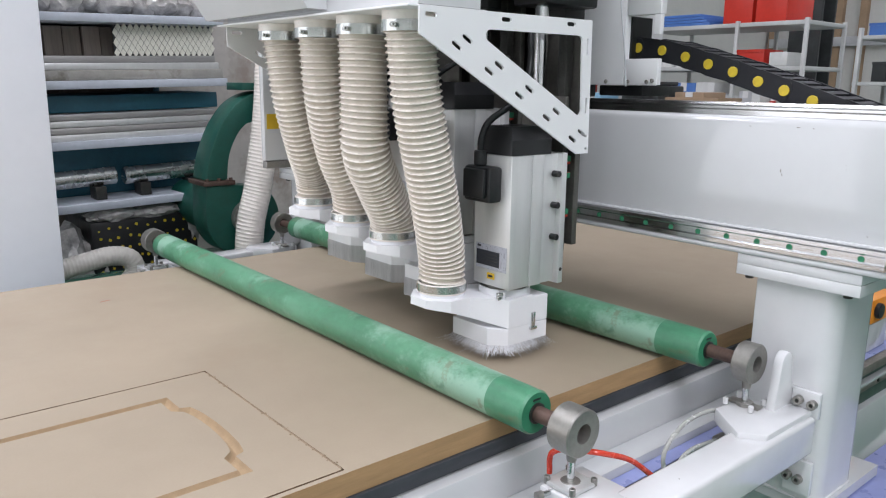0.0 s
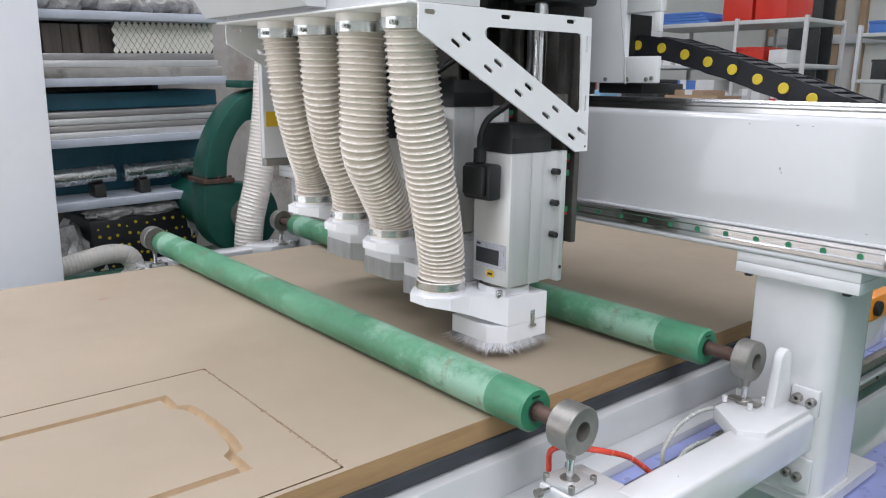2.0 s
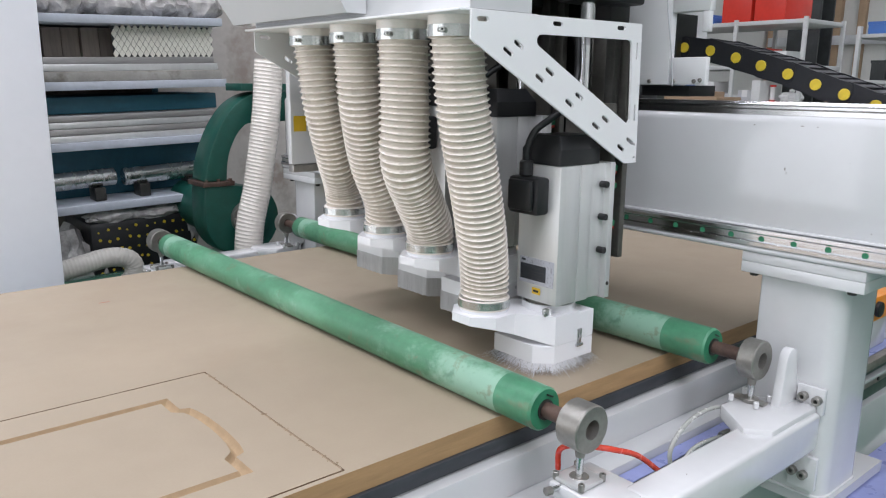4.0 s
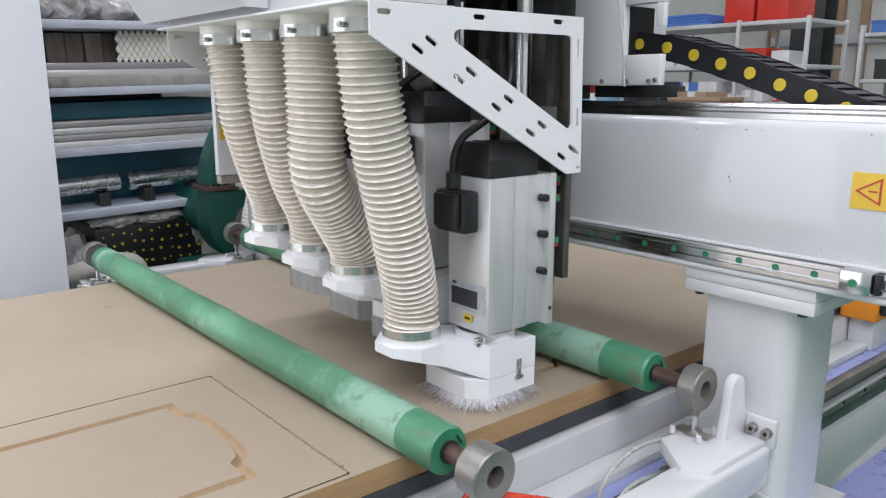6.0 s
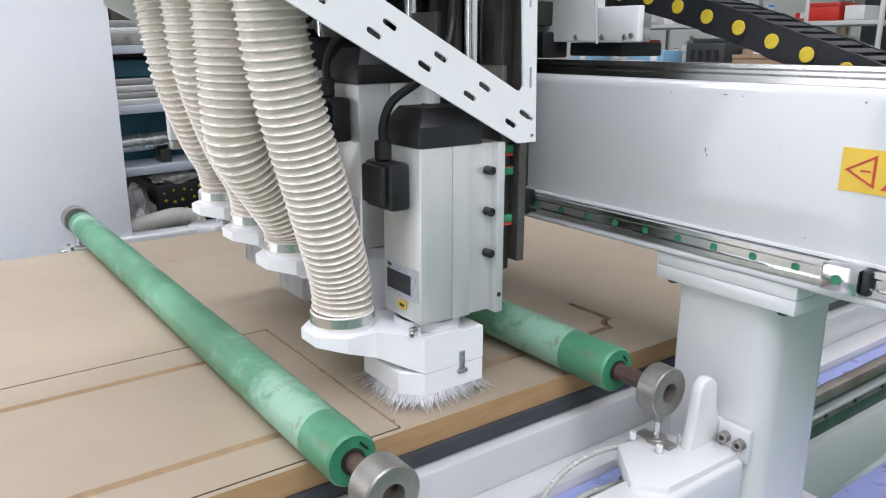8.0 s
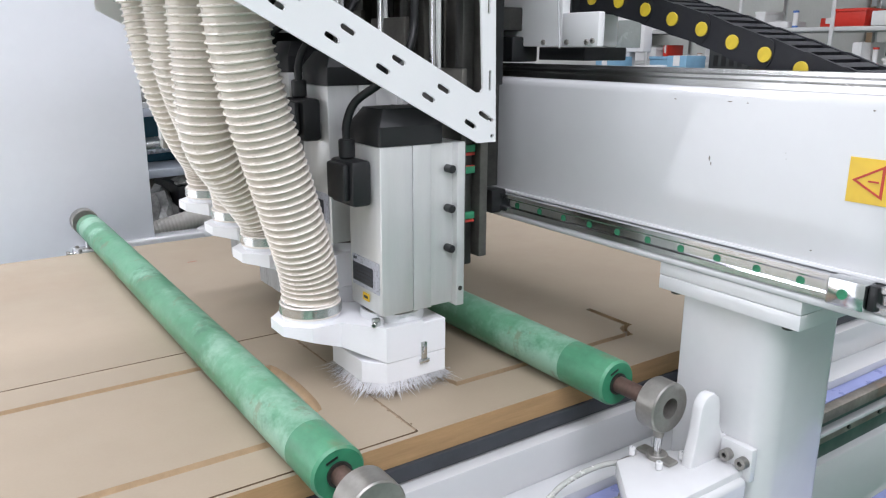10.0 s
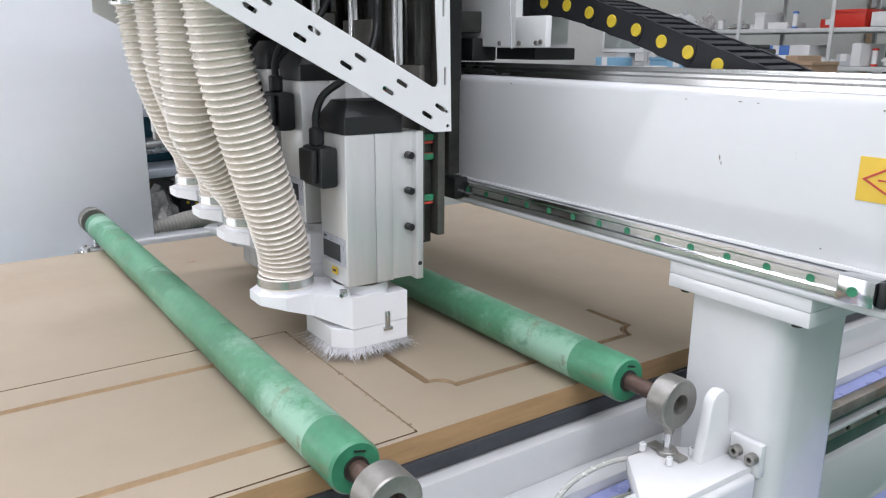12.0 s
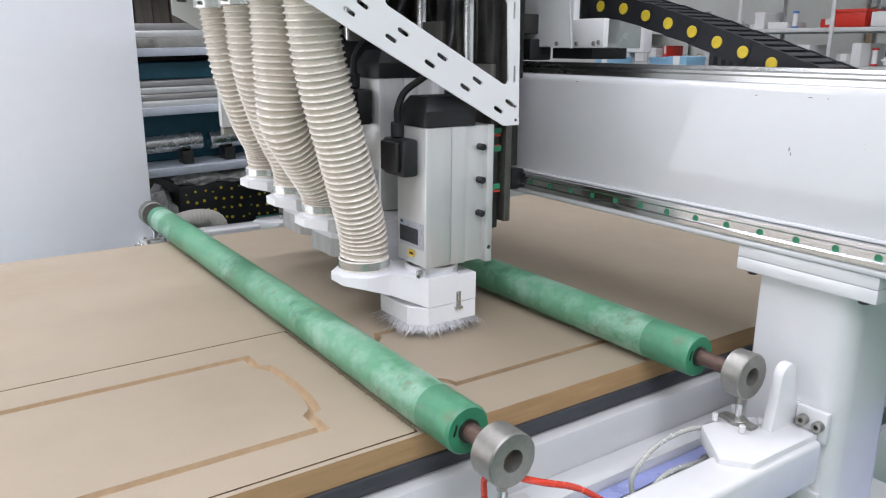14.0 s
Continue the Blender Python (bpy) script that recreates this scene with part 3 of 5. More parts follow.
def gantry():
    g = thing("router_gantry", GO, "glossy white router gantry with steel rails and hold-down rollers", "gantry")
    # beam and its rails
    part("beam", box(1.335, 1.396, 0.24, 2.50, 1.088, 1.330, 0.014, segs=3), WHITE, g)
    # knocks in the paint of the beam
    for y, z, dy, dz in ((1.105, 1.318, 0.003, 0.001), (0.713, 1.312, 0.0022, 0.0009), (0.6245, 1.3135, 0.004, 0.0008), (0.598, 1.313, 0.002, 0.0007),
                         (0.648, 1.236, 0.0012, 0.0035), (0.645, 1.229, 0.0008, 0.0025), (0.490, 1.141, 0.0015, 0.0008), (0.438, 1.314, 0.0016, 0.0012)):
        part("paint_knock", prism([(y - dy, z + dz * 0.4), (y - dy * 0.3, z - dz), (y + dy, z - dz * 0.3), (y + dy * 0.5, z + dz)], "x", 1.3344, 1.3352), GRIME, g)
    part("chain_tray", box(1.3965, 1.53, 0.10, 2.50, 1.255, 1.268, 0.002), WHITE_MATT, g)
    part("beam_back", box(1.3965, 1.53, 0.24, 2.50, 1.088, 1.2545, 0.004), WHITE_MATT, g)
    part("beam_lip", box(1.3305, 1.337, 0.24, 2.50, 1.1225, 1.1275, 0.001), WHITE, g)
    part("bottom_lip", box(1.319, 1.345, 0.24, 2.50, 1.0775, 1.0895, 0.0045, segs=3), WHITE, g, "rounded white lower lip")
    rail = prism([(1.335, 1.0905), (1.318, 1.0905), (1.318, 1.098), (1.3215, 1.101), (1.3215, 1.112), (1.318, 1.115), (1.318, 1.1215), (1.335, 1.1215)], "y", 0.24, 2.50)
    rail_o = part("front_rail", rail, CHROME, g, "bright ground steel linear rail")
    for k in range(34):
        y = 0.430 + 0.0605 * k
        part("plug", cyl((1.3225, y, 1.105), (1.3208, y, 1.105), 0.0056, 14), GREEN_FACE, rail_o, "green rail plug")
    blk = box(1.306, 1.3365, 0.405, 0.450, 1.090, 1.124, 0.003)
    part("rail_stop", blk, CHROME, g, "polished steel rail stop")
    part("rail_wiper", box(1.312, 1.336, 0.394, 0.4045, 1.092, 1.122, 0.002), BLACK, g)
    part("stop_plug", cyl((1.3065, 0.430, 1.106), (1.3045, 0.430, 1.106), 0.0062, 14), GREEN_FACE, g)
    top = prism([(1.350, 1.3305), (1.350, 1.339), (1.354, 1.342), (1.354, 1.346), (1.350, 1.349), (1.352, 1.354), (1.376, 1.354), (1.378, 1.349), (1.374, 1.346), (1.374, 1.342), (1.378, 1.339), (1.378, 1.3305)], "y", 0.24, 2.50)
    part("top_rail", top, RAIL_STEEL, g, "bright ground steel linear rail")
    # columns
    for y0, s in ((0.717, -1), (2.265, 1)):
        def yy(d):
            return y0 + s * d
        lo, hi = sorted((yy(0.043), yy(0.198)))
        soft, crisp = rounded(1.340, 1.505, lo, hi, 0.032, 6), rounded(1.340, 1.505, lo, hi, 0.004, 6)
        mid = (lo + hi) / 2
        out = [p if (p[1] - mid) * s > 0 else q for p, q in zip(soft, crisp)]
        col = part("column", prism(out, "z", 0.632, 1.0375), ENAMEL, g)
        a, b = sorted((yy(0.0096), yy(0.232)))
        plate = part("top_plate", box(1.3235, 1.54, a, b, 1.0375, 1.0585, 0.0015), ENAMEL, col)
        part("shim_plate", box(1.3235, 1.54, a, b, 1.0588, 1.0772, 0.0015), ENAMEL, col)
        for d in (0.026, 0.205):
            for x in (1.345, 1.515):
                part("bolt", cyl((x, yy(d), 1.0372), (x, yy(d), 1.029), 0.008, 14, bevel=0.001), DARK_STEEL, col)
        # weld bead where the column meets its plates
        for z in (0.6335, 1.036):
            bead = [Vector((x, y, z)) for x, y in out] + [Vector((*out[0], z))]
            part("weld_bead", sweep(even(bead, 0.012), lambda i, k: 0.0032 + 0.0009 * math.sin(i * 2.1), 8), ENAMEL, col)
        a, b = sorted((yy(0.05), yy(0.207)))
        part("foot_plate", prism([(1.345, b), (1.345, a), (1.60, a), (1.60, b)], "z", 0.61, 0.6318), WHITE, col)
        a, b = sorted((yy(0.16), yy(0.42)))
        part("film_sheet", box(1.36, 1.98, a, b, 0.598, 0.606, 0.001), FILM, col, "violet protective film on the foot")
        # roller arm
        a, b = sorted((yy(0.117), yy(0.187)))
        arm = part("roller_arm", box(0.835, 1.3268, a, b, 0.735, 0.808, 0.008, segs=3), ENAMEL, g)
        tip = sorted((yy(0.035), yy(0.150)))
        part("arm_tip", box(0.768, 0.862, tip[0], tip[1], 0.784, 0.8065, 0.003), ENAMEL, arm)
        out = [(1.135, yy(0.140)), (1.198, yy(0.061)), (1.268, yy(0.066)), (1.300, yy(0.10)), (1.328, yy(0.13)), (1.328, yy(0.178)), (1.165, yy(0.178))]
        part("gusset", prism(out, "z", 0.79, 0.818, bevel=0.005), ENAMEL, arm)
        a, b = sorted((yy(0.138), yy(0.188)))
        part("mount_plate", box(1.327, 1.3395, a, b, 0.800, 0.850, 0.002), ENAMEL, arm)
        part("mount_plate", box(1.327, 1.3395, a, b, 0.650, 0.715, 0.002), ENAMEL, arm)
        for d, z in ((0.153, 0.831), (0.178, 0.829), (0.168, 0.680), (0.148, 0.682)):
            part("bolt", bolt((1.3265, yy(d), z), (-1, 0, 0), 0.0085, 0.012), STEEL, arm, "steel socket bolt")
        # guide fin by the middle roller
        fin = [(1.262, 0.81), (1.272, 0.86)] + [(1.298 + 0.021 * math.cos(radians(t)), 0.899 + 0.024 * math.sin(radians(t))) for t in range(170, 9, -20)] + [(1.322, 0.87), (1.329, 0.855), (1.341, 0.85), (1.341, 0.81)]
        a, b = sorted((yy(0.120), yy(0.138)))
        part("fin", prism(fin, "y", a, b, bevel=0.004), ENAMEL, arm)
        # bearing rings on short rods with their air cylinders
        for i, (x, ROLLER_Z, end, reach) in enumerate(ROLLER_AT):
            yc = yy(reach)
            bm = cyl((x, yc - (0.020, 0.016)[i], ROLLER_Z), (x, yc + (0.020, 0.016)[i], ROLLER_Z), 0.0365, 40, bevel=0.002, hole=0.0150)
            ring = part("bearing_ring", bm, STEEL, g, "bare turned steel bearing ring")
            part("rod_eye", cyl((x, yc, ROLLER_Z - 0.036), (x, yc, ROLLER_Z - 0.049), 0.009, 14, r2=0.007), STEEL, ring)
            part("piston_rod", cyl((x, yc, ROLLER_Z - 0.048), (x, yc, 0.80), 0.0058, 14), CHROME, ring)
            z0 = 0.808 if i == 0 else 0.818
            part("rod_plate", cyl((x, yc, z0), (x, yc, z0 + 0.008), 0.015, 20, bevel=0.001), STEEL, arm)
            if i == 0:
                part("air_cylinder", box(x - 0.026, x + 0.026, yc - 0.026, yc + 0.026, 0.70, 0.7855, 0.004), ALU, arm, "aluminium air cylinder")
                part("cylinder_cap", box(x - 0.028, x + 0.028, yc - 0.028, yc + 0.028, 0.8085, 0.815, 0.002), ALU, arm)
            else:
                part("air_cylinder", box(x - 0.022, x + 0.022, yc - 0.022, yc + 0.022, 0.70, 0.7895, 0.004), ALU, arm, "aluminium air cylinder")
                part("cylinder_cap", box(x - 0.010, x + 0.010, yc - 0.03, yc + 0.03, z0 + 0.0005, z0 + 0.006, 0.002), STEEL, arm)
            for dx, dy in ((-0.022, -0.022), (0.022, 0.022), (0.022, -0.022), (-0.022, 0.022)):
                part("bolt", bolt((x + dx * 1.1, yc + dy * 1.1, z0 + 0.001), (0, 0, 1), 0.0048, 0.012), (STEEL, ENAMEL)[i], arm)
            part("fitting", cyl((x - 0.028, yc + 0.01, 0.803), (x - 0.052, yc + 0.014, 0.803), 0.004, 12), CHROME, arm)
            part("fitting_nut", cyl((x - 0.046, yc + 0.013, 0.803), (x - 0.056, yc + 0.015, 0.803), 0.0065, 8), STEEL, arm)
    # rollers: they turn about their own axis
    rollers = []
    for x, ROLLER_Z, end, reach in ROLLER_AT:
        ys = [end, end + 0.004, 0.803, 1.10, 1.80, 2.21, 2.248, 2.252]
        t = B()
        seg, rings = 48, []
        rs = [ROLLER_R - 0.003] + [ROLLER_R] * 6 + [ROLLER_R - 0.003]
        for y, r in zip(ys, rs):
            rings.append([t.verts.new((x + r * math.cos(a), y, ROLLER_Z + r * math.sin(a))) for a in [2 * math.pi * k / seg for k in range(seg)]])
        for i, mi in enumerate((0, 0, 1, 1, 1, 0, 0)):
            for k in range(seg):
                t.faces.new((rings[i][k], rings[i][(k + 1) % seg], rings[i + 1][(k + 1) % seg], rings[i + 1][k])).material_index = mi
        for ring in (rings[0], rings[-1]):
            t.faces.new(ring).material_index = 2
        r_o = part("roller", t, [GREEN, ROLLER_COAT, GREEN_FACE], g, "worn green rubber roller", centre=(x, 1.495, ROLLER_Z))
        part("shaft", cyl((x, end - 0.074, ROLLER_Z), (x, 2.36, ROLLER_Z), 0.0125, 20), RUST, r_o, "brown steel shaft", centre=(x, 1.495, ROLLER_Z))
        part("shaft_collar", cyl((x, end - 0.003, ROLLER_Z), (x, end - 0.0002, ROLLER_Z), 0.0165, 24), DARK_STEEL, r_o, centre=(x, 1.495, ROLLER_Z))
        part("scratch", box(x - 0.009, x + 0.007, end - 0.0015, end - 0.0005, ROLLER_Z + 0.021, ROLLER_Z + 0.0235, 0), BLACK, r_o)
        rollers.append(r_o)
    # air tubes
    tube = curve_points([(0.815, 0.705, 0.80), (0.812, 0.700, 0.835), (0.818, 0.672, 0.852), (0.832, 0.645, 0.854), (0.851, 0.63, 0.850), (0.908, 0.63, 0.823), (0.956, 0.63, 0.788), (0.99, 0.63, 0.757), (1.01, 0.63, 0.72)], 10)
    part("air_tube", sweep(tube, 0.0045, 10), RED_TUBE, g, "red air tube")
    tube = curve_points([(1.222, 0.66, 0.805), (1.18, 0.66, 0.814), (1.136, 0.66, 0.815), (1.098, 0.66, 0.808), (1.070, 0.66, 0.792), (1.053, 0.66, 0.770), (1.056, 0.66, 0.744), (1.065, 0.66, 0.70)], 10)
    part("air_tube", sweep(tube, 0.004, 10), CLEAR_TUBE, g, "clear air tube")
    tube = curve_points([(1.225, 0.66, 0.745), (1.185, 0.66, 0.750), (1.145, 0.66, 0.753), (1.112, 0.66, 0.746), (1.09, 0.66, 0.72), (1.08, 0.66, 0.68)], 10)
    part("air_tube", sweep(tube, 0.004, 10), CLEAR_TUBE, g, "clear air tube")
    part("tube_fitting", cyl((1.222, 0.66, 0.745), (1.246, 0.66, 0.745), 0.009, 14, bevel=0.001), STEEL, g, "push-in air fitting")
    part("tube_fitting", cyl((1.218, 0.66, 0.8045), (1.234, 0.66, 0.8045), 0.006, 14, bevel=0.001), STEEL, g, "push-in air fitting")
    # axis sign
    part("axis_sticker", box(1.3338, 1.3352, 0.322, 0.4565, 1.209, 1.261, 0), STICKER, g, "yellow axis sticker")
    outer = [(0.4515, 1.235), (0.4155, 1.255), (0.4155, 1.216)]
    inner = [(0.4465, 1.235), (0.4185, 1.2505), (0.4185, 1.2200)]
    part("triangle_mark", prism(outer, "x", 1.3330, 1.3338, holes=(inner,)), RED_INK, g, "red outlined triangle")
    part("minus_mark", box(1.3330, 1.3338, 0.421, 0.433, 1.2342, 1.2362, 0), RED_INK, g)
    cu = bpy.data.curves.new("axis_letter", "FONT")
    cu.body, cu.size, cu.extrude = "X", 0.055, 0.0004
    cu.materials.append(RED_INK)
    o = new("axis_letter", cu)
    o.parent = g
    o.matrix_basis = Matrix.Translation(Vector((1.3332, 0.408, 1.2155)) - GO) @ pose(0, 0, 0, 90, 0, -90)
    o["label"] = "red letter X"
    return g, rollers


GANTRY, ROLLERS = gantry()

# ---- carriage on the beam, with the cable chain ----
CO = Vector((1.33, 1.32, 1.30))


def carriage():
    c = thing("x_carriage", CO, "white carriage box with dark back plate riding the beam", "carriage")
    # The plate's dark colour carries the shade seen through the bracket.
    part("back_plate", box(1.272, 1.298, 1.105, 1.690, 1.14, 1.90, 0.003), DARK_STEEL, c, "steel back plate darkened for the shade behind the bracket")
    part("rail_shoe", box(1.2985, 1.334, 1.122, 1.20, 1.085, 1.128, 0.004), BLACK, c)
    part("rail_shoe", box(1.340, 1.40, 1.125, 1.19, 1.356, 1.40, 0.004), BLACK, c)
    part("bridge", box(1.30, 1.50, 1.13, 1.66, 1.41, 1.45, 0.003), DARK_STEEL, c)
    bx = part("chain_box", box(1.365, 1.50, 1.026, 1.24, 1.383, 1.95, 0.003), WHITE_MATT, c, "white sheet-metal box")
    part("top_panel", box(1.365, 1.385, 0.942, 1.0255, 1.525, 1.95, 0.002), WHITE_MATT, bx)
    part("edge_strip", box(1.3655, 1.378, 0.942, 0.957, 1.485, 1.5245, 0.001), WHITE_MATT, bx)
    part("lower_panel", box(1.365, 1.38, 0.942, 1.0255, 1.383, 1.437, 0.002), WHITE_MATT, bx)
    # Black liner painted in for the shade inside the chain opening.
    part("inner_panel", box(1.381, 1.452, 1.0222, 1.0257, 1.4375, 1.5245, 0), BLACK, bx)
    for y, z in ((1.070, 1.390), (1.012, 1.390), (0.965, 1.390), (0.952, 1.392)):
        part("screw", bolt((1.365, y, z), (-1, 0, 0), 0.0045, 0.004), STEEL, bx)
    part("under_tray", box(1.38, 1.48, 0.985, 1.10, 1.360, 1.382, 0.002), BLACK, c)
    # far end cover with its sticker
    part("end_cover", box(0.865, 1.27, 1.70, 1.72, 1.19, 1.80, 0.004), WHITE, c, "white end cover")
    part("cover_edge", box(0.868, 1.27, 1.6985, 1.7215, 1.172, 1.1895, 0.002), STEEL, c)
    part("cover_sticker", box(0.872, 0.905, 1.6985, 1.6995, 1.268, 1.304, 0), STICKER, c, "yellow sticker")
    # lead screw cylinder and gusset seen through the side bracket
    for k in range(4):
        y = 1.05 + 0.16 * k
        part("air_cylinder", cyl((1.13, y, 1.33), (1.13, y, 1.80), 0.014, 20), CHROME, c, "bright cylinder")
        part("cylinder_head", cyl((1.13, y, 1.318), (1.13, y, 1.332), 0.018, 20, bevel=0.001), DARK_STEEL, c)
        # Stays are coloured dark too, for the same shade behind the bracket.
        part("stay", prism([(1.15, 1.47), (1.27, 1.47), (1.27, 1.36)], "y", y + 0.05, y + 0.056), DARK_STEEL, c)
        part("motor", box(1.10, 1.25, y - 0.04, y + 0.05, 1.53, 1.75, 0.006), BLACK, c)
    wire = curve_points([(1.355, 1.045, 1.95), (1.345, 1.03, 1.62), (1.335, 1.02, 1.55), (1.33, 1.0, 1.45), (1.328, 0.99, 1.38)], 8)
    part("wire", sweep(wire, 0.0016, 8), GREY_BOX, c, "thin pale wire")
    return c


CARRIAGE = carriage()
HO = Vector((1.05, 1.30, 1.00))


def chain():
    root = thing("cable_chain", (1.45, 0.80, 1.34), "black plastic cable chain with yellow side plugs", "cable chain")
    pins = [(1.060, 0.083), (1.017, 0.081), (0.957, 0.074), (0.901, 0.060), (0.848, 0.045), (0.794, 0.030), (0.741, 0.012), (0.689, -0.004), (0.635, -0.0215), (0.582, -0.039), (0.529, -0.056), (0.476, -0.070), (0.422, -0.078), (0.368, -0.080), (0.314, -0.080), (0.26, -0.080)]
    for (ya, za), (yb, zb) in zip(pins, pins[1:]):
        a, b = Vector((0, ya, za + EYE)), Vector((0, yb, zb + EYE))
        d = (b - a).normalized()
        n = Vector((0, -d.z, d.y))
        if n.z < 0:
            n = -n
        h, ln = 0.0225, (b - a).length
        out = []
        for k in range(9):
            t = radians(90 + 180 * k / 8)
            p = a + d * (h * math.cos(t)) + n * (h * math.sin(t))
            out.append((p.y, p.z))
        for k in range(9):
            t = radians(-90 + 180 * k / 8)
            p = b + d * (h * math.cos(t) * 0.55) + n * (h * 0.92 * math.sin(t))
            out.append((p.y, p.z))
        jog = 0.0014 * (len(root.children) % 2)
        bm = prism(out, "x", 1.400 + jog, 1.4065 + jog)
        prism(out, "x", 1.4935 - jog, 1.500 - jog, bm=bm)
        for f in (0.22, 0.72):
            c = a + d * ln * f
            q = [c + n * h * 0.9 - d * 0.008, c + n * h * 0.9 + d * 0.008, c + n * (h * 0.9 - 0.004) + d * 0.008, c + n * (h * 0.9 - 0.004) - d * 0.008]
            prism([(v.y, v.z) for v in q], "x", 1.4066, 1.4934, bm=bm)
            q = [v - n * h * 1.6 for v in q]
            prism([(v.y, v.z) for v in q], "x", 1.4066, 1.4934, bm=bm)
        link = part("link", bm, CHAIN, root)
        c = b
        part("plug", cyl((1.4002, c.y, c.z), (1.3975, c.y, c.z), 0.0102, 20, bevel=0.0006), YELLOW, link, "yellow round plug")
    return root


CHAINS = chain()


# ---- spindle head ----
def head():
    h = thing("spindle_head", HO, "row of four router spindles with dust hoses and white side brackets", "router head")
    E0 = EYE
    # slotted side brackets
    out = [(0.753, 0.118 + E0), (0.753, 0.076 + E0), (1.137, -0.128 + E0), (1.172, -0.128 + E0), (1.166, 0.120 + E0)]
    hole = [(0.893, 0.083 + E0), (0.898, 0.0885 + E0), (0.906, 0.090 + E0), (1.130, 0.091 + E0), (1.137, 0.089 + E0), (1.140, 0.083 + E0), (1.146, -0.048 + E0), (1.142, -0.054 + E0), (1.134, -0.054 + E0), (0.897, 0.072 + E0), (0.893, 0.077 + E0)]
    slots = [slot(u, v + E0, 0.024, 0.0075, d) for u, v, d in (
        (0.776, 0.106, 0), (0.941, 0.108, 0), (1.107, 0.110, 0), (0.830, 0.061, -30), (0.853, 0.072, -30), (0.903, 0.022, -30), (0.926, 0.032, -30),
        (0.977, -0.018, -30), (1.002, -0.007, -30), (1.050, -0.058, -30), (1.076, -0.047, -30), (1.124, -0.099, -30), (1.150, -0.088, -30))]
    slots += [slot(1.155, 0.072 + E0, 0.030, 0.0045, 90), slot(1.159, -0.037 + E0, 0.030, 0.0045, 90), slot(1.163, -0.095 + E0, 0.007, 0.006, 0), slot(1.165, -0.119 + E0, 0.007, 0.006, 0)]
    for y in (0.954, 1.640):
        part("side_bracket", prism(out, "y", y, y + 0.004, holes=[hole] + slots), WHITE_MATT, h, "slotted white triangular bracket", smooth=False)
    # dust manifold over the hoses
    man = prism([(0.7555, 0.121 + E0), (0.885, 0.121 + E0), (0.885, 0.40 + E0), (0.80, 0.40 + E0), (0.7555, 0.33 + E0)], "y", 0.960, 1.638)
    m = part("manifold", man, WHITE, h, "white sheet-metal dust manifold")
    part("manifold_front", prism([(0.7545, 0.128 + E0), (0.7545, 0.40 + E0), (0.60, 0.40 + E0), (0.640, 0.24 + E0), (0.715, 0.128 + E0)], "y", 1.225, 1.66), WHITE, m)
    part("manifold_sticker", box(0.664, 0.668, 1.42, 1.50, 0.195 + E0, 0.26 + E0, 0), STICKER, m, "yellow sticker")
    part("bottom_flange", box(0.735, 0.90, 0.96, 1.65, 0.1165 + E0, 0.1205 + E0, 0.001), WHITE_MATT, m)
    part("top_mount", box(0.95, 1.27, 1.05, 1.62, 0.20 + E0, 0.24 + E0, 0.004), DARK_STEEL, h)
    part("wall_plate", box(1.205, 1.265, 1.055, 1.66, -0.05 + E0, 0.52 + E0, 0.003), BLACK, h, "black slide plate")

    tops = (1.044, 1.184, 1.334, 1.486)
    girth = (1.0, 1.03, 0.96, 0.92)
    for i in range(4):
        dy, dz = (0.0, 0.160, 0.308, 0.468)[i], (0.0, 0.078, 0.094, 0.110)[i]
        z = E0 + dz

        def Y(v):
            return v + dy
        # slide plates behind the spindle
        s = part("slide_plate", box(1.1205, 1.1305, Y(0.972), Y(1.085), z - 0.318, z - 0.02, 0.002), OILY, h, "oily steel slide plate")
        part("slide_rail", box(1.1310, 1.1515, Y(0.985), Y(1.005), z - 0.325, z + 0.10, 0.002), DARK_STEEL, s)
        part("slide_rail", box(1.1310, 1.1515, Y(1.055), Y(1.075), z - 0.325, z + 0.10, 0.002), DARK_STEEL, s)
        part("guide_plate", box(1.157, 1.172, Y(0.972), Y(1.085), z - 0.312, z + 0.10, 0.002), OILY, s)
        for zz in (-0.145, -0.178, -0.25):
            part("seal", box(1.1315, 1.1535, Y(0.980), Y(1.010), z + zz, z + zz + 0.011, 0.001), GREEN_FACE, s, "green rail seal")
        for zz in (-0.150, -0.170, -0.255):
            part("seal", box(1.1320, 1.1530, Y(0.981), Y(1.010), z + zz, z + zz + 0.004, 0), RED_INK, s, "red rail seal")
        # motor
        b = part("spindle_motor", box(0.976, 1.030, Y(0.965), Y(1.063), z - 0.376, z - 0.126, 0.0025), ALU, h, "brushed aluminium spindle motor")
        part("side_extrusion", box(1.0305, 1.0620, Y(0.965), Y(1.063), z - 0.376, z - 0.126, 0.0012), ALU, b)
        part("side_extrusion", box(1.0625, 1.104, Y(0.970), Y(1.063), z - 0.376, z - 0.126, 0.001), ALU, b)
        part("flange", box(1.104, 1.1185, Y(0.958), Y(1.063), z - 0.380, z - 0.125, 0.0015), ALU, b)
        for zz in (-0.164, -0.224, -0.286):
            part("bolt", cyl((1.093, Y(0.970), z + zz), (1.093, Y(0.954), z + zz), 0.0062, 16, bevel=0.0008), BLACK, b, "black bolt")
        part("flange_hole", cyl((1.111, Y(0.9582), z - 0.352), (1.111, Y(0.9572), z - 0.352), 0.0038, 12), DARK_STEEL, b)
        cap_lo = rounded(0.977, 1.085, Y(0.967), Y(1.062), 0.006, 2)
        cap_hi = rounded(0.990, 1.075, Y(0.982), Y(1.048), 0.012, 2)
        t = B()
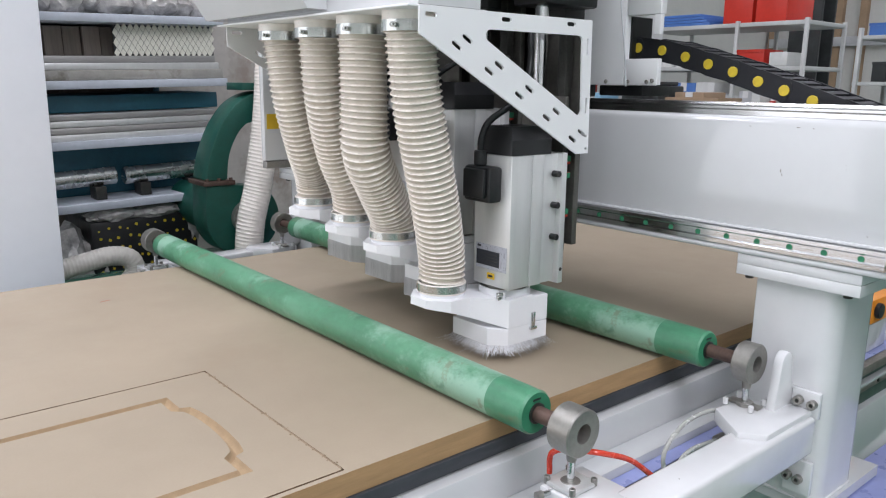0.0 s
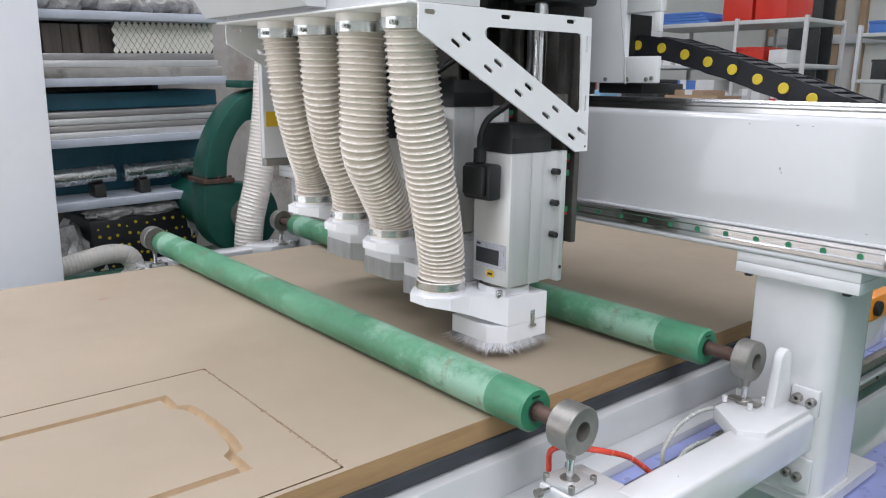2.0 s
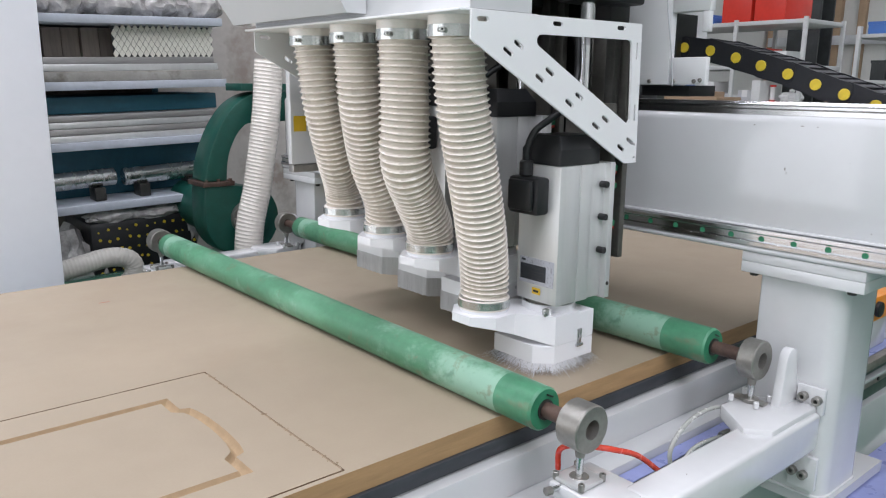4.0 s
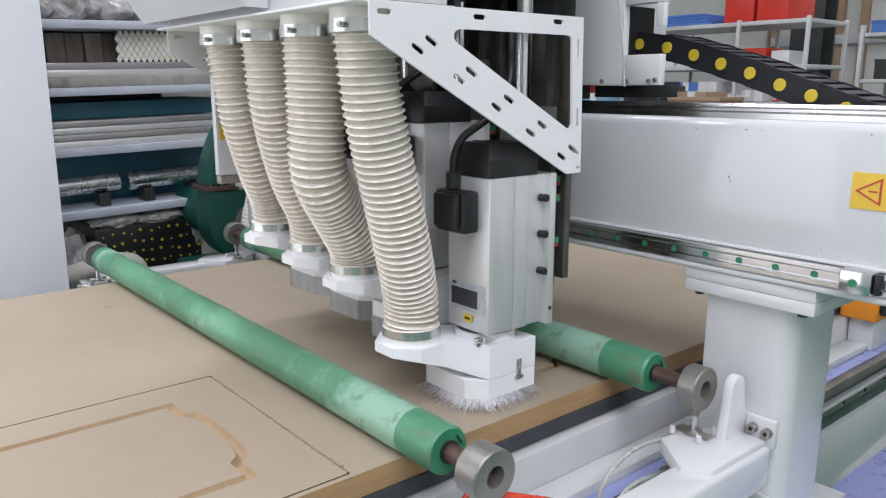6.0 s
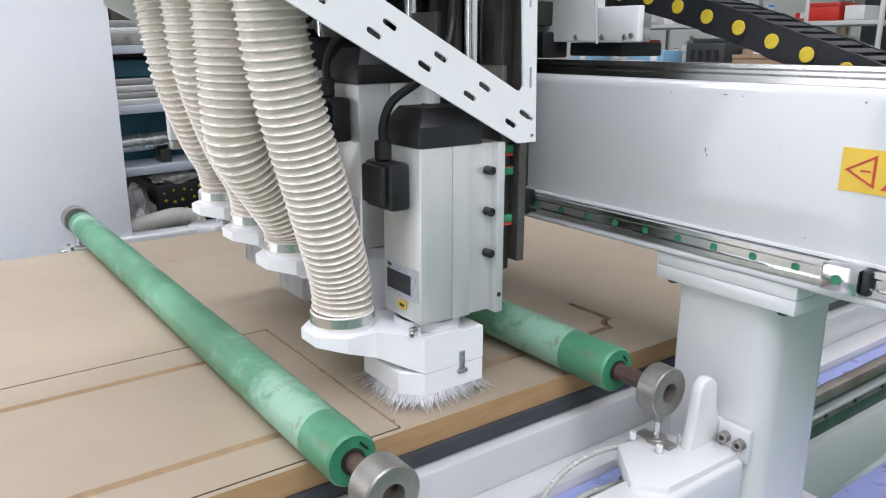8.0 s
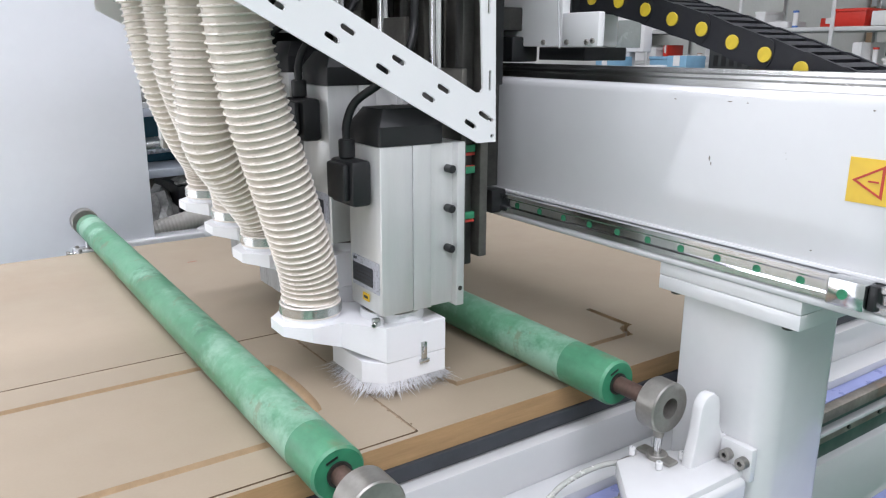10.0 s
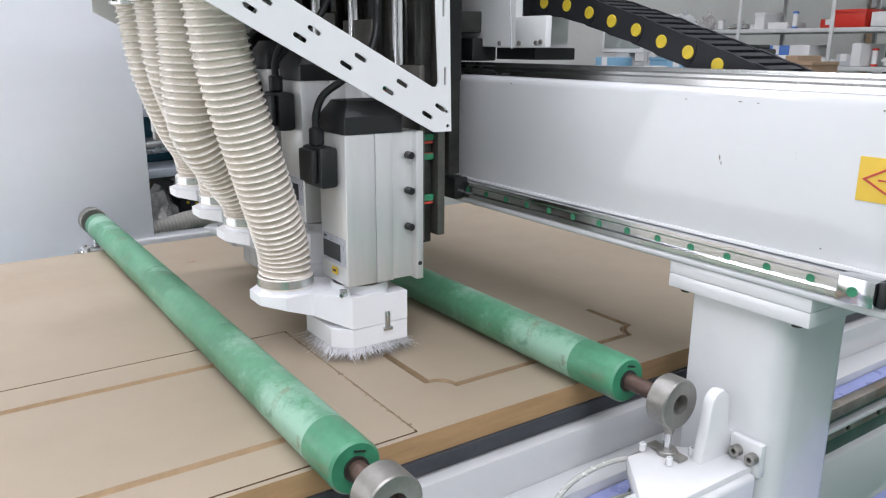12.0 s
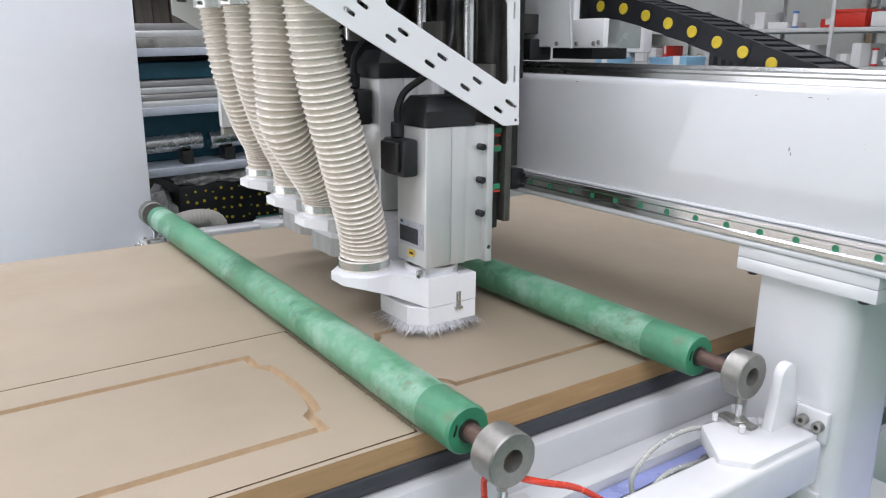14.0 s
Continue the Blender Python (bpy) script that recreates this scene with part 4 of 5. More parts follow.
        levels = [(cap_lo, z - 0.1255), (cap_lo, z - 0.098), (cap_hi, z - 0.074)]
        rings = [[t.verts.new((x, y, zz)) for x, y in loop] for loop, zz in levels]
        for ra, rb in zip(rings, rings[1:]):
            for k in range(len(ra)):
                t.faces.new((ra[k], ra[(k + 1) % len(ra)], rb[(k + 1) % len(ra)], rb[k]))
        t.faces.new(rings[-1])
        t.faces.new(rings[0][::-1])
        part("top_cap", t, BLACK, b, "black plastic cap")
        con = part("connector", box(0.944, 0.9755, Y(0.988), Y(1.060), z - 0.212, z - 0.146, 0.006), BLACK, b, "black plug connector")
        part("connector", box(0.934, 0.9435, Y(0.996), Y(1.052), z - 0.204, z - 0.150, 0.004), BLACK, b)
        part("gland", cyl((0.958, Y(1.030), z - 0.1455), (0.958, Y(1.030), z - 0.118), 0.012, 16, bevel=0.002), BLACK, b)
        cable = curve_points([(0.958, Y(1.030), z - 0.119), (0.958, Y(1.028), z - 0.095), (0.968, Y(1.02), z - 0.066), (0.995, Y(1.005), z - 0.043), (1.03, Y(1.0), z - 0.02), (1.06, Y(1.01), z + 0.03), (1.07, Y(1.02), z + 0.10)], 8)
        part("cable", sweep(cable, 0.0062, 12), BLACK, b, "black cable")
        part("rating_plate", box(0.9748, 0.9758, Y(0.972), Y(1.054), z - 0.344, z - 0.296, 0), LABEL_SILVER, b, "silver rating plate")
        part("rating_text", box(0.9741, 0.9747, Y(0.990), Y(1.052), z - 0.337, z - 0.308, 0), LABEL_DARK, b, "dark printed block")
        for k in range(4):
            part("text_bar", box(0.9735, 0.9740, Y(0.994), Y(1.048 - 0.006 * (k % 2)), z - 0.3335 + 0.006 * k, z - 0.3327 + 0.006 * k, 0), DARK_STEEL, b)
        part("text_bar", box(0.9741, 0.9747, Y(1.040), Y(1.050), z - 0.303, z - 0.299, 0), LABEL_DARK, b)
        part("caution_sticker", box(0.9741, 0.9747, Y(1.002), Y(1.022), z - 0.362, z - 0.350, 0), STICKER, b, "yellow caution sticker")
        part("sticker_mark", box(0.9735, 0.9740, Y(1.006), Y(1.018), z - 0.358, z - 0.354, 0), BLACK, b)
        part("nose", cyl((1.030, Y(1.030), z - 0.405), (1.030, Y(1.030), z - 0.3765), 0.043, 32, bevel=0.001), STEEL, b, "steel spindle nose")
        # dust hood
        zt = z - 0.401
        up = [(0.957, Y(1.00)), (0.985, Y(0.971)), (1.093, Y(0.971)), (1.093, Y(1.10)), (0.957, Y(1.10))]
        body = [(0.984, Y(0.971)), (1.093, Y(0.971)), (1.093, Y(1.10)), (0.984, Y(1.10))]
        hood = part("dust_hood", prism(body, "z", z - 0.4528, zt, bevel=0.0012), WHITE_PRINT, h, "white dust hood", smooth=False)
        part("hood_skirt_ring", prism([(x + (0.0006 if x < 1 else -0.0006), y) for x, y in up], "z", z - 0.488, z - 0.4538, bevel=0.001), WHITE_PRINT, hood, smooth=False)
        C = (0.917, Y(1.088))
        octo = [(C[0] + 0.062 * math.cos(radians(22.5 + 45 * k)), C[1] + 0.062 * math.sin(radians(22.5 + 45 * k))) for k in range(8)]
        keep = [p for p in octo if p[0] < 0.95]
        keep.sort(key=lambda p: math.atan2(p[1] - C[1], -(p[0] - C[0])))
        loop = [(1.05, Y(0.9702)), (0.9850, Y(0.9702))] + keep + [(1.02, Y(1.098))]
        t = B()
        va = [t.verts.new((x, y, zt + 0.004)) for x, y in loop]
        vb = [t.verts.new((x, y, zt - 0.012 - 0.040 * max(0.0, min(1.0, (x - 0.875) / 0.11)))) for x, y in loop]
        n = len(loop)
        for k in range(n):
            t.faces.new((va[k], va[(k + 1) % n], vb[(k + 1) % n], vb[k]))
        t.faces.new(va)
        bmesh.ops.triangulate(t, faces=[t.faces.new(vb[::-1])])
        part("hood_arm", t, WHITE_PRINT, hood, smooth=False)
        clampband = cyl((1.030, Y(1.030), zt + 0.0005), (1.030, Y(1.030), zt + 0.017), 0.0505, 36, bm=None, hole=0.047)
        ring = part("hood_clamp", clampband, WHITE_PRINT, hood)
        part("clamp_ear", box(0.9835, 0.9885, Y(0.984), Y(1.000), zt + 0.001, zt + 0.0165, 0.001), WHITE_PRINT, hood)
        part("clamp_ear", box(0.972, 0.984, Y(0.985), Y(0.993), zt + 0.002, zt + 0.016, 0.001), CLAMP, hood)
        part("clamp_screw", bolt((0.974, Y(0.986), zt + 0.009), (-0.6, -0.8, 0), 0.004, 0.008), CLAMP, hood)
        lat = part("latch", box(1.046, 1.056, Y(0.9675), Y(0.9708), z - 0.462, z - 0.432, 0.001), CLAMP, hood, "small metal latch")
        part("latch_lever", box(1.048, 1.053, Y(0.9645), Y(0.9673), z - 0.450, z - 0.430, 0.0008), CHROME, hood)
        part("latch_hook", box(1.042, 1.060, Y(0.966), Y(0.9708), z - 0.466, z - 0.460, 0.0008), CHROME, hood)
        ringc = (C[0], C[1])
        part("hose_spigot", cyl((*ringc, zt + 0.004), (*ringc, zt + 0.030), 0.0445, 36), WHITE_PRINT, hood)
        # bristles or the clear curtain
        if i == 0:
            bm = B()
            rnd = random.Random(5)
            per = dense(up, 0.0014)
            cx, cy = 1.03, Y(1.036)
            for px, py in per:
                for _ in range(2):
                    d = Vector((px - cx, py - cy, 0)).normalized()
                    jig = Vector((rnd.uniform(-0.5, 0.5), rnd.uniform(-0.5, 0.5), 0))
                    base = Vector((px, py, z - 0.487)) - d * rnd.uniform(0.001, 0.005)
                    sp = rnd.uniform(0.005, 0.028)
                    tipz = E0 - 0.5185 + 0.0118 + rnd.uniform(0, 0.009)
                    mid = base + (d + jig * 0.4) * sp * 0.45 + Vector((0, 0, (tipz - base.z) * 0.6))
                    tip = base + (d + jig) * sp + Vector((0, 0, tipz - base.z))
                    side = Vector((-d.y, d.x, 0)) * rnd.uniform(0.0004, 0.0009)
                    v = [bm.verts.new(q) for q in (base - side, base + side, mid + side, mid - side, tip)]
                    w = [bm.verts.new(q + d * 0.0006) for q in (base - side, base + side, mid + side, mid - side)]
                    bm.faces.new((v[0], v[1], v[2], v[3]))
                    bm.faces.new((v[3], v[2], v[4]))
                    bm.faces.new((w[3], w[2], w[1], w[0]))
            tagged(part("bristles", bm, BRISTLE, hood, "splayed clear nylon bristles", smooth=False), kind="stuff")
        else:
            t = B()
            n = len(up)
            lo_loop = [(1.03 + (x - 1.03) * 1.01, Y(1.036) + (y - Y(1.036)) * 1.01) for x, y in dense(up, 0.004)]
            rr = random.Random(i)
            va = [t.verts.new((x, y, z - 0.482)) for x, y in lo_loop]
            vb = [t.verts.new((x + rr.uniform(-1, 1) * 0.0004, y + rr.uniform(-1, 1) * 0.0004, z - 0.521 - rr.uniform(0, 0.002))) for x, y in lo_loop]
            for k in range(len(va)):
                t.faces.new((va[k], va[(k + 1) % len(va)], vb[(k + 1) % len(va)], vb[k]))
            ext = bmesh.ops.solidify(t, geom=t.faces[:], thickness=0.001)
            part("curtain", t, CURTAIN, hood, "clear bristle curtain")
        # hose
        zr = zt + 0.022
        sag = (0.0, 0.012, 0.05, 0.0)[i]
        top = Vector((0.803, tops[i], 0.096 + E0))
        bot = Vector((C[0], C[1], zr))
        if i == 0:
            pts = [top, (0.824, tops[i] + 0.004, top.z - 0.13), (0.878, tops[i] + 0.020, top.z - 0.31), (0.912, C[1] - 0.004, zr + 0.06), bot]
        elif i == 1:
            pts = [top, (0.806, tops[i], top.z - 0.12), (0.814, tops[i] + 0.008, top.z - 0.22), (0.862, tops[i] + 0.034, zr + 0.105), (0.908, C[1] - 0.008, zr + 0.04), bot]
        else:
            lean = 0.012 if i == 3 else 0.0
            pts = [top, (0.818, tops[i] + 0.006 - lean, top.z - 0.12), (0.864, tops[i] + 0.04 - 1.6 * lean, top.z - 0.24), (0.905, C[1] - 0.01, zr + 0.06), bot]
        hose = part("dust_hose", ribbed_hose(pts, 0.0412 * girth[i], 0.0112, 0.0046, 32, 11), [HOSE, HOSE_RIB], h, "ivory ribbed dust hose")
        part("hose_cuff", cyl((C[0], C[1], zr - 0.012), (C[0], C[1], zr + 0.008), 0.0475, 36, bevel=0.001), HOSE_RIB, hose)
        part("clamp_band", cyl((C[0], C[1], zr - 0.008), (C[0], C[1], zr + 0.006), 0.0487, 36, hole=0.0465), CLAMP, hose, "zinc clamp band")
        part("hose_cuff", cyl((top.x, top.y, top.z - 0.012), (top.x, top.y, top.z + 0.022), 0.0465, 36, bevel=0.001), HOSE_RIB, hose)
        part("clamp_band", cyl((top.x, top.y, top.z - 0.012), (top.x, top.y, top.z + 0.006), 0.0482, 36, hole=0.0465), CLAMP, hose, "zinc clamp band")
        part("clamp_screw", bolt((top.x - 0.046, top.y - 0.012, top.z - 0.003), (-0.4, -0.9, 0), 0.004, 0.016), CLAMP, hose)
    return h


HEAD = head()


# ---- things round the machine ----
def crate(name, x, y, z, sx, sy, sz, material, label, category, rim=True, turn=0):
    """An open bin or a closed carton."""
    t = thing(name, (x, y, z), label, category, group=category + "s on the shelves")
    if rim:
        bm = box(x - sx / 2, x + sx / 2, y - sy / 2, y + sy / 2, z, z + 0.006, 0)
        for a in ((x - sx / 2, x - sx / 2 + 0.006, y - sy / 2, y + sy / 2), (x + sx / 2 - 0.006, x + sx / 2, y - sy / 2, y + sy / 2),
                  (x - sx / 2 + 0.006, x + sx / 2 - 0.006, y - sy / 2, y - sy / 2 + 0.006), (x - sx / 2 + 0.006, x + sx / 2 - 0.006, y + sy / 2 - 0.006, y + sy / 2)):
            box(*a, z + 0.004, z + sz, 0.001, bm=bm)
        part("bin", bm, material, t)
        part("rim", prism(rounded(x - sx / 2 - 0.006, x + sx / 2 + 0.006, y - sy / 2 - 0.006, y + sy / 2 + 0.006, 0.01, 2), "z", z + sz - 0.012, z + sz + 0.002,
                          holes=[rounded(x - sx / 2 + 0.007, x + sx / 2 - 0.007, y - sy / 2 + 0.007, y + sy / 2 - 0.007, 0.006, 2)]), material, t)
    else:
        part("carton", box(x - sx / 2, x + sx / 2, y - sy / 2, y + sy / 2, z, z + sz, 0.004), material, t)
        part("tape", box(x - sx / 2 - 0.001, x + sx / 2 + 0.001, y - min(0.02, sy * 0.2), y + min(0.02, sy * 0.2), z + sz - min(0.05, sz * 0.6), z + sz + 0.001, 0), WHITE_BOX, t)
    return t


def cabinet():
    c = thing("control_cabinet", (0.25, 2.68, 0), "tall pale grey sheet-steel control cabinet", "cabinet")
    part("body", box(-0.05, 0.556, 2.42, 2.95, 0.05, 2.2, 0.006), SHEET_WHITE, c)
    part("door", box(-0.045, 0.553, 2.400, 2.4195, 0.10, 2.18, 0.003), SHEET_WHITE, c)
    part("plinth", box(-0.04, 0.55, 2.43, 2.94, 0.0, 0.05, 0), DARK_STEEL, c)


cabinet()


def leaning(t, lift=0.0):
    """Sets a thing a little out of level, as the rack and its goods stand."""
    c = Vector((1.2, 3.2, 0.9 + lift))
    t.matrix_basis = Matrix.Translation(c) @ pose(0, 0, 0, 0, -1.7, 0) @ Matrix.Translation(ORIGIN[t.name] - Vector((1.2, 3.2, 0.9)))


def store_rack():
    r = thing("storage_rack", (1.0, 3.25, 0), "steel storage rack with pale blue shelf edges and metal stock", "rack")
    leaning(r)
    for z in (0.455, 0.925, 1.158, 1.375, 1.612, 1.95):
        sh = part("shelf", box(0.58, 1.385, 3.0, 3.55, z - 0.018, z + 0.012, 0.002), SHELF_EDGE, r)
    for x in (0.60, 1.28):
        for y in ((3.02, 3.53) if x < 1 else (3.53,)):
            part("post", box(x - 0.011, x + 0.011, y - 0.011, y + 0.011, 0, 2.2, 0.002), TEAL, r)
    part("back_sheet", box(0.58, 1.30, 3.552, 3.56, 0.2, 2.2, 0), BROWN_DARK, r)
    rnd = random.Random(3)
    # stock on the shelves
    t = thing("sheet_stack", (0.98, 3.2, 1.388), "stack of dull metal strips on a shelf", "metal stock")
    leaning(t)
    part("strip", box(0.60, 1.372, 3.01, 3.4, 1.388, 1.424, 0.003), CEMENT, t, "stained cement-grey bar")
    part("strip", box(0.60, 1.366, 3.03, 3.4, 1.4245, 1.450, 0.003), ALU, t)
    part("strip", box(0.60, 1.362, 3.055, 3.4, 1.4505, 1.476, 0.002), TIN, t)
    t = thing("board_offcuts", (0.83, 3.25, 1.48), "grey-brown upright board offcuts", "boards")
    leaning(t)
    for k in range(6):
        part("board", box(0.615 + 0.067 * k, 0.677 + 0.067 * k, 3.14 + 0.014 * (k % 2), 3.5, 1.4785, 1.585, 0.002), BOARD_BROWN, t)
    t = thing("mesh_panel", (1.17, 3.08, 1.478), "cream expanded mesh panel with diamond openings", "panel")
    leaning(t)
    part("backing", box(0.975, 1.365, 3.07, 3.085, 1.478, 1.590, 0.001), DARK_BOX, t)
    nx, nz = 17, 3
    dx, dz = 0.39 / nx, 0.112 / nz
    w, hgt = dx * 0.46, dz * 0.46
    for i in range(nx * 2):
        for j in range(nz * 2):
            if (i + j) % 2 == 0:
                x, z = 0.975 + dx / 2 * (i + 0.5), 1.478 + dz / 2 * (j + 0.5)
                part("diamond", prism([(x - w, z), (x, z - hgt), (x + w, z), (x, z + hgt)], "y", 3.0655, 3.0695), CREAM, t)
    t = thing("wrapped_stock", (0.98, 3.2, 1.597), "parts in crumpled clear wrap on the top shelf", "wrapped goods")
    leaning(t, 0.027)
    for k in range(9):
        bm = B()
        bmesh.ops.create_icosphere(bm, subdivisions=4, radius=1)
        for v in bm.verts:
            n = noise.noise(v.co * 2.3 + Vector((k * 7, 0, 0))) * 0.2 + noise.noise(v.co * 5 + Vector((k * 3, 1, 0))) * 0.05
            v.co = Vector((0.64 + 0.088 * k + v.co.x * 0.085 * (1 + n), 3.13 + 0.03 * (k % 2) + v.co.y * 0.12 * (1 + n), 1.645 + max(-0.047, v.co.z * (0.052 + 0.012 * (k % 3)) * (1 + n))))
        part("wrap", bm, FOIL, t)
    t = thing("profile_stack", (0.97, 3.2, 1.155), "stack of pale aluminium profiles", "metal stock")
    leaning(t, 0.016)
    for k in range(4):
        part("profile", box(0.60, 1.35 - 0.015 * (k % 2), 3.015 + 0.004 * k, 3.3, 1.1545 + 0.0245 * k, 1.1775 + 0.0245 * k, 0.003), TIN if k % 2 else ALU, t)
    part("teal_board", box(0.60, 1.378, 3.10, 3.50, 1.2535, 1.315, 0.004), TEAL, t)
    t = thing("steel_rollers", (0.95, 3.15, 0.918), "bright steel rollers lying on a shelf", "rollers")
    leaning(t, 0.02)
    for x0, x1 in ((0.60, 0.935), (0.965, 1.30)):
        part("tube", cyl((x0, 3.10, 0.998), (x1, 3.10, 1.004), 0.034, 24, bevel=0.004), RAIL_STEEL, t)
        part("cradle", box(x0 + 0.05, x0 + 0.09, 3.06, 3.14, 0.9175, 0.968, 0.002), DARK_STEEL, t)
        part("cradle", box(x1 - 0.09, x1 - 0.05, 3.06, 3.14, 0.9175, 0.968, 0.002), DARK_STEEL, t)
    part("back_board", box(0.60, 1.378, 3.22, 3.5, 0.9175, 1.112, 0.004), TEAL, t)
    t = thing("wrapped_chain_pack", (0.95, 3.15, 0.468), "black parts with yellow plugs in clear wrap", "wrapped goods")
    leaning(t)
    part("pack", box(0.80, 1.22, 3.03, 3.4, 0.4675, 0.86, 0.02), BLACK, t)
    bm = B()
    bmesh.ops.create_icosphere(bm, subdivisions=3, radius=1)
    for v in bm.verts:
        n = noise.noise(v.co * 3) * 0.3
        v.co = Vector((0.735 + v.co.x * 0.09 * (1 + n), 3.12 + v.co.y * 0.12 * (1 + n), 0.665 + v.co.z * 0.18 * (1 + n)))
    part("wrap", bm, FOIL, t)
    for k, (x, z, sx, sz) in enumerate(((0.90, 0.875, 0.10, 0.03), (1.06, 0.872, 0.12, 0.028), (1.20, 0.80, 0.035, 0.08), (0.84, 0.60, 0.03, 0.11))):
        bm = B()
        bmesh.ops.create_icosphere(bm, subdivisions=3, radius=1)
        for v in bm.verts:
            n = noise.noise(v.co * 3 + Vector((k * 5, 0, 0))) * 0.3
            v.co = Vector((x + v.co.x * sx * (1 + n), 3.06 + v.co.y * 0.04 * (1 + n), z + v.co.z * sz * (1 + n)))
        part("wrap", bm, FOIL, t)
    for i in range(11):
        for j in range(8):
            x, z = 0.832 + 0.0365 * i + rnd.uniform(-0.007, 0.007), 0.54 + 0.041 * j + rnd.uniform(-0.007, 0.007)
            part("plug", cyl((x, 3.0298, z), (x, 3.026, z), rnd.choice((0.0035, 0.005, 0.006)), 10), YELLOW, t)


store_rack()


def blower():
    b = thing("dust_blower", (1.40, 2.80, 0), "dark green snail-shell dust blower", "blower")
    cx, cz = 1.248, 0.885
    outer = [(1.098, 1.028), (1.112, 1.103), (1.139, 1.175), (1.175, 1.240), (1.222, 1.296), (1.285, 1.334), (1.362, 1.347), (1.52, 1.347)]
    inner = [(1.52, 1.237), (1.301, 1.235), (1.250, 1.216), (1.215, 1.170), (1.190, 1.108), (1.180, 1.028)]
    fine = [(p.x, p.y) for half in (outer, inner) for p in curve_points([(x, z, 0) for x, z in half], 6)]
    part("outlet_duct", prism(fine, "y", 2.62, 2.745, bevel=0.006), BLOWER_M, b)
    part("outlet_flange", box(1.25, 1.52, 2.615, 2.75, 1.349, 1.376, 0.003), BLOWER_M, b)
    part("joint_flange", box(1.085, 1.205, 2.61, 2.755, 1.010, 1.0265, 0.002), RUST, b)
    for x in (1.10, 1.145, 1.19):
        part("flange_bolt", cyl((x, 2.617, 1.0268), (x, 2.617, 1.036), 0.007, 8), RUST, b)
    out = []
    for k in range(48):
        a = radians(176 + 240 * k / 47)
        r = 0.158 - 0.030 * k / 47
        out.append((cx + r * math.cos(a), cz + r * math.sin(a)))
    out = [(1.094, 1.0095)] + out + [(1.200, 1.0095)]
    part("volute", prism(out, "y", 2.62, 2.745, bevel=0.006), BLOWER_M, b)
    part("inlet_ring", cyl((cx, 2.6195, cz), (cx, 2.595, cz), 0.062, 32, hole=0.046), STEEL, b)
    part("inlet_plate", cyl((cx, 2.6195, cz), (cx, 2.616, cz), 0.0455, 32), RUST, b)
    for k in range(6):
        a = radians(60 * k)
        part("ring_bolt", cyl((cx + 0.054 * math.cos(a), 2.5945, cz + 0.054 * math.sin(a)), (cx + 0.054 * math.cos(a), 2.588, cz + 0.054 * math.sin(a)), 0.006, 8), STEEL, b)
    part("motor", cyl((cx, 2.7455, cz), (cx, 3.15, cz), 0.10, 24, bevel=0.01), BLOWER_M, b)
    part("stand", box(cx - 0.15, cx + 0.15, 2.64, 3.0, 0, 0.70, 0.01), BLOWER_M, b)
    t = thing("extraction_hose", (1.25, 2.62, 0), "grey ribbed extraction hose hanging behind the bed", "hose")
    part("hose", ribbed_hose([(1.318, 2.53, 1.457), (1.298, 2.53, 1.254), (1.255, 2.53, 1.013), (1.207, 2.53, 0.762), (1.19, 2.53, 0.02)], 0.050, 0.013, 0.002, 18, 5), [HOSE_RIB, HOSE_RIB], t)
    t = thing("floor_hose", (0.75, 2.5, 0.0), "grey flexible hose looping beside the bed", "hose")
    part("hose", ribbed_hose([(0.575, 2.60, 0.775), (0.65, 2.60, 0.79), (0.74, 2.60, 0.805), (0.805, 2.60, 0.79), (0.82, 2.60, 0.74), (0.78, 2.60, 0.68), (0.72, 2.60, 0.5), (0.70, 2.60, 0.04)], 0.032, 0.012, 0.0015, 16, 5), [HOSE_GREY, HOSE_GREY], t)
    t = thing("hose_bench", (0.86, 2.7, 0), "green painted steel trough beside the bed", "trough")
    part("trough", box(0.57, 1.15, 2.65, 2.735, 0.50, 0.722, 0.01), FLOOR_M, t)
    for x in (0.62, 1.05):
        part("leg", box(x - 0.03, x + 0.03, 2.67, 2.72, 0.0, 0.50, 0.003), DARK_STEEL, t)


blower()


def bag(x, y, z, sx, sy, sz, material, label, seed):
    """A slack plastic bag of parts."""
    t = thing("parts_bag", (x, y, z), label, "bag", group="bags on the shelves")
    bm = B()
    bmesh.ops.create_icosphere(bm, subdivisions=3, radius=1)
    for v in bm.verts:
        n = noise.noise(v.co * 2.5 + Vector((seed * 3.1, 0, 0))) * 0.35
        v.co = Vector((x + v.co.x * sx / 2 * (1 + n), y + v.co.y * sy / 2 * (1 + n * 0.6), z + max(0.0, sz * 0.45 + v.co.z * sz * 0.55 * (1 + n))))
    part("bag", bm, material, t)
    part("tied_neck", cyl((x, y, z + sz * 0.95), (x + 0.006, y + 0.004, z + sz * 1.12), 0.009, 10, r2=0.016), material, t)


def spool(x, y, z, r, h, material, label):
    """A reel or a capped tin standing on a shelf."""
    t = thing("spool", (x, y, z), label, "spool", group="spools on the shelves")
    part("lower_rim", cyl((x, y, z), (x, y, z + h * 0.12), r, 20, bevel=0.001), material, t)
    part("core", cyl((x, y, z + h * 0.12), (x, y, z + h * 0.88), r * 0.86, 20), WHITE_BOX, t)
    part("upper_rim", cyl((x, y, z + h * 0.88), (x, y, z + h), r, 20, bevel=0.001, hole=r * 0.3), material, t)


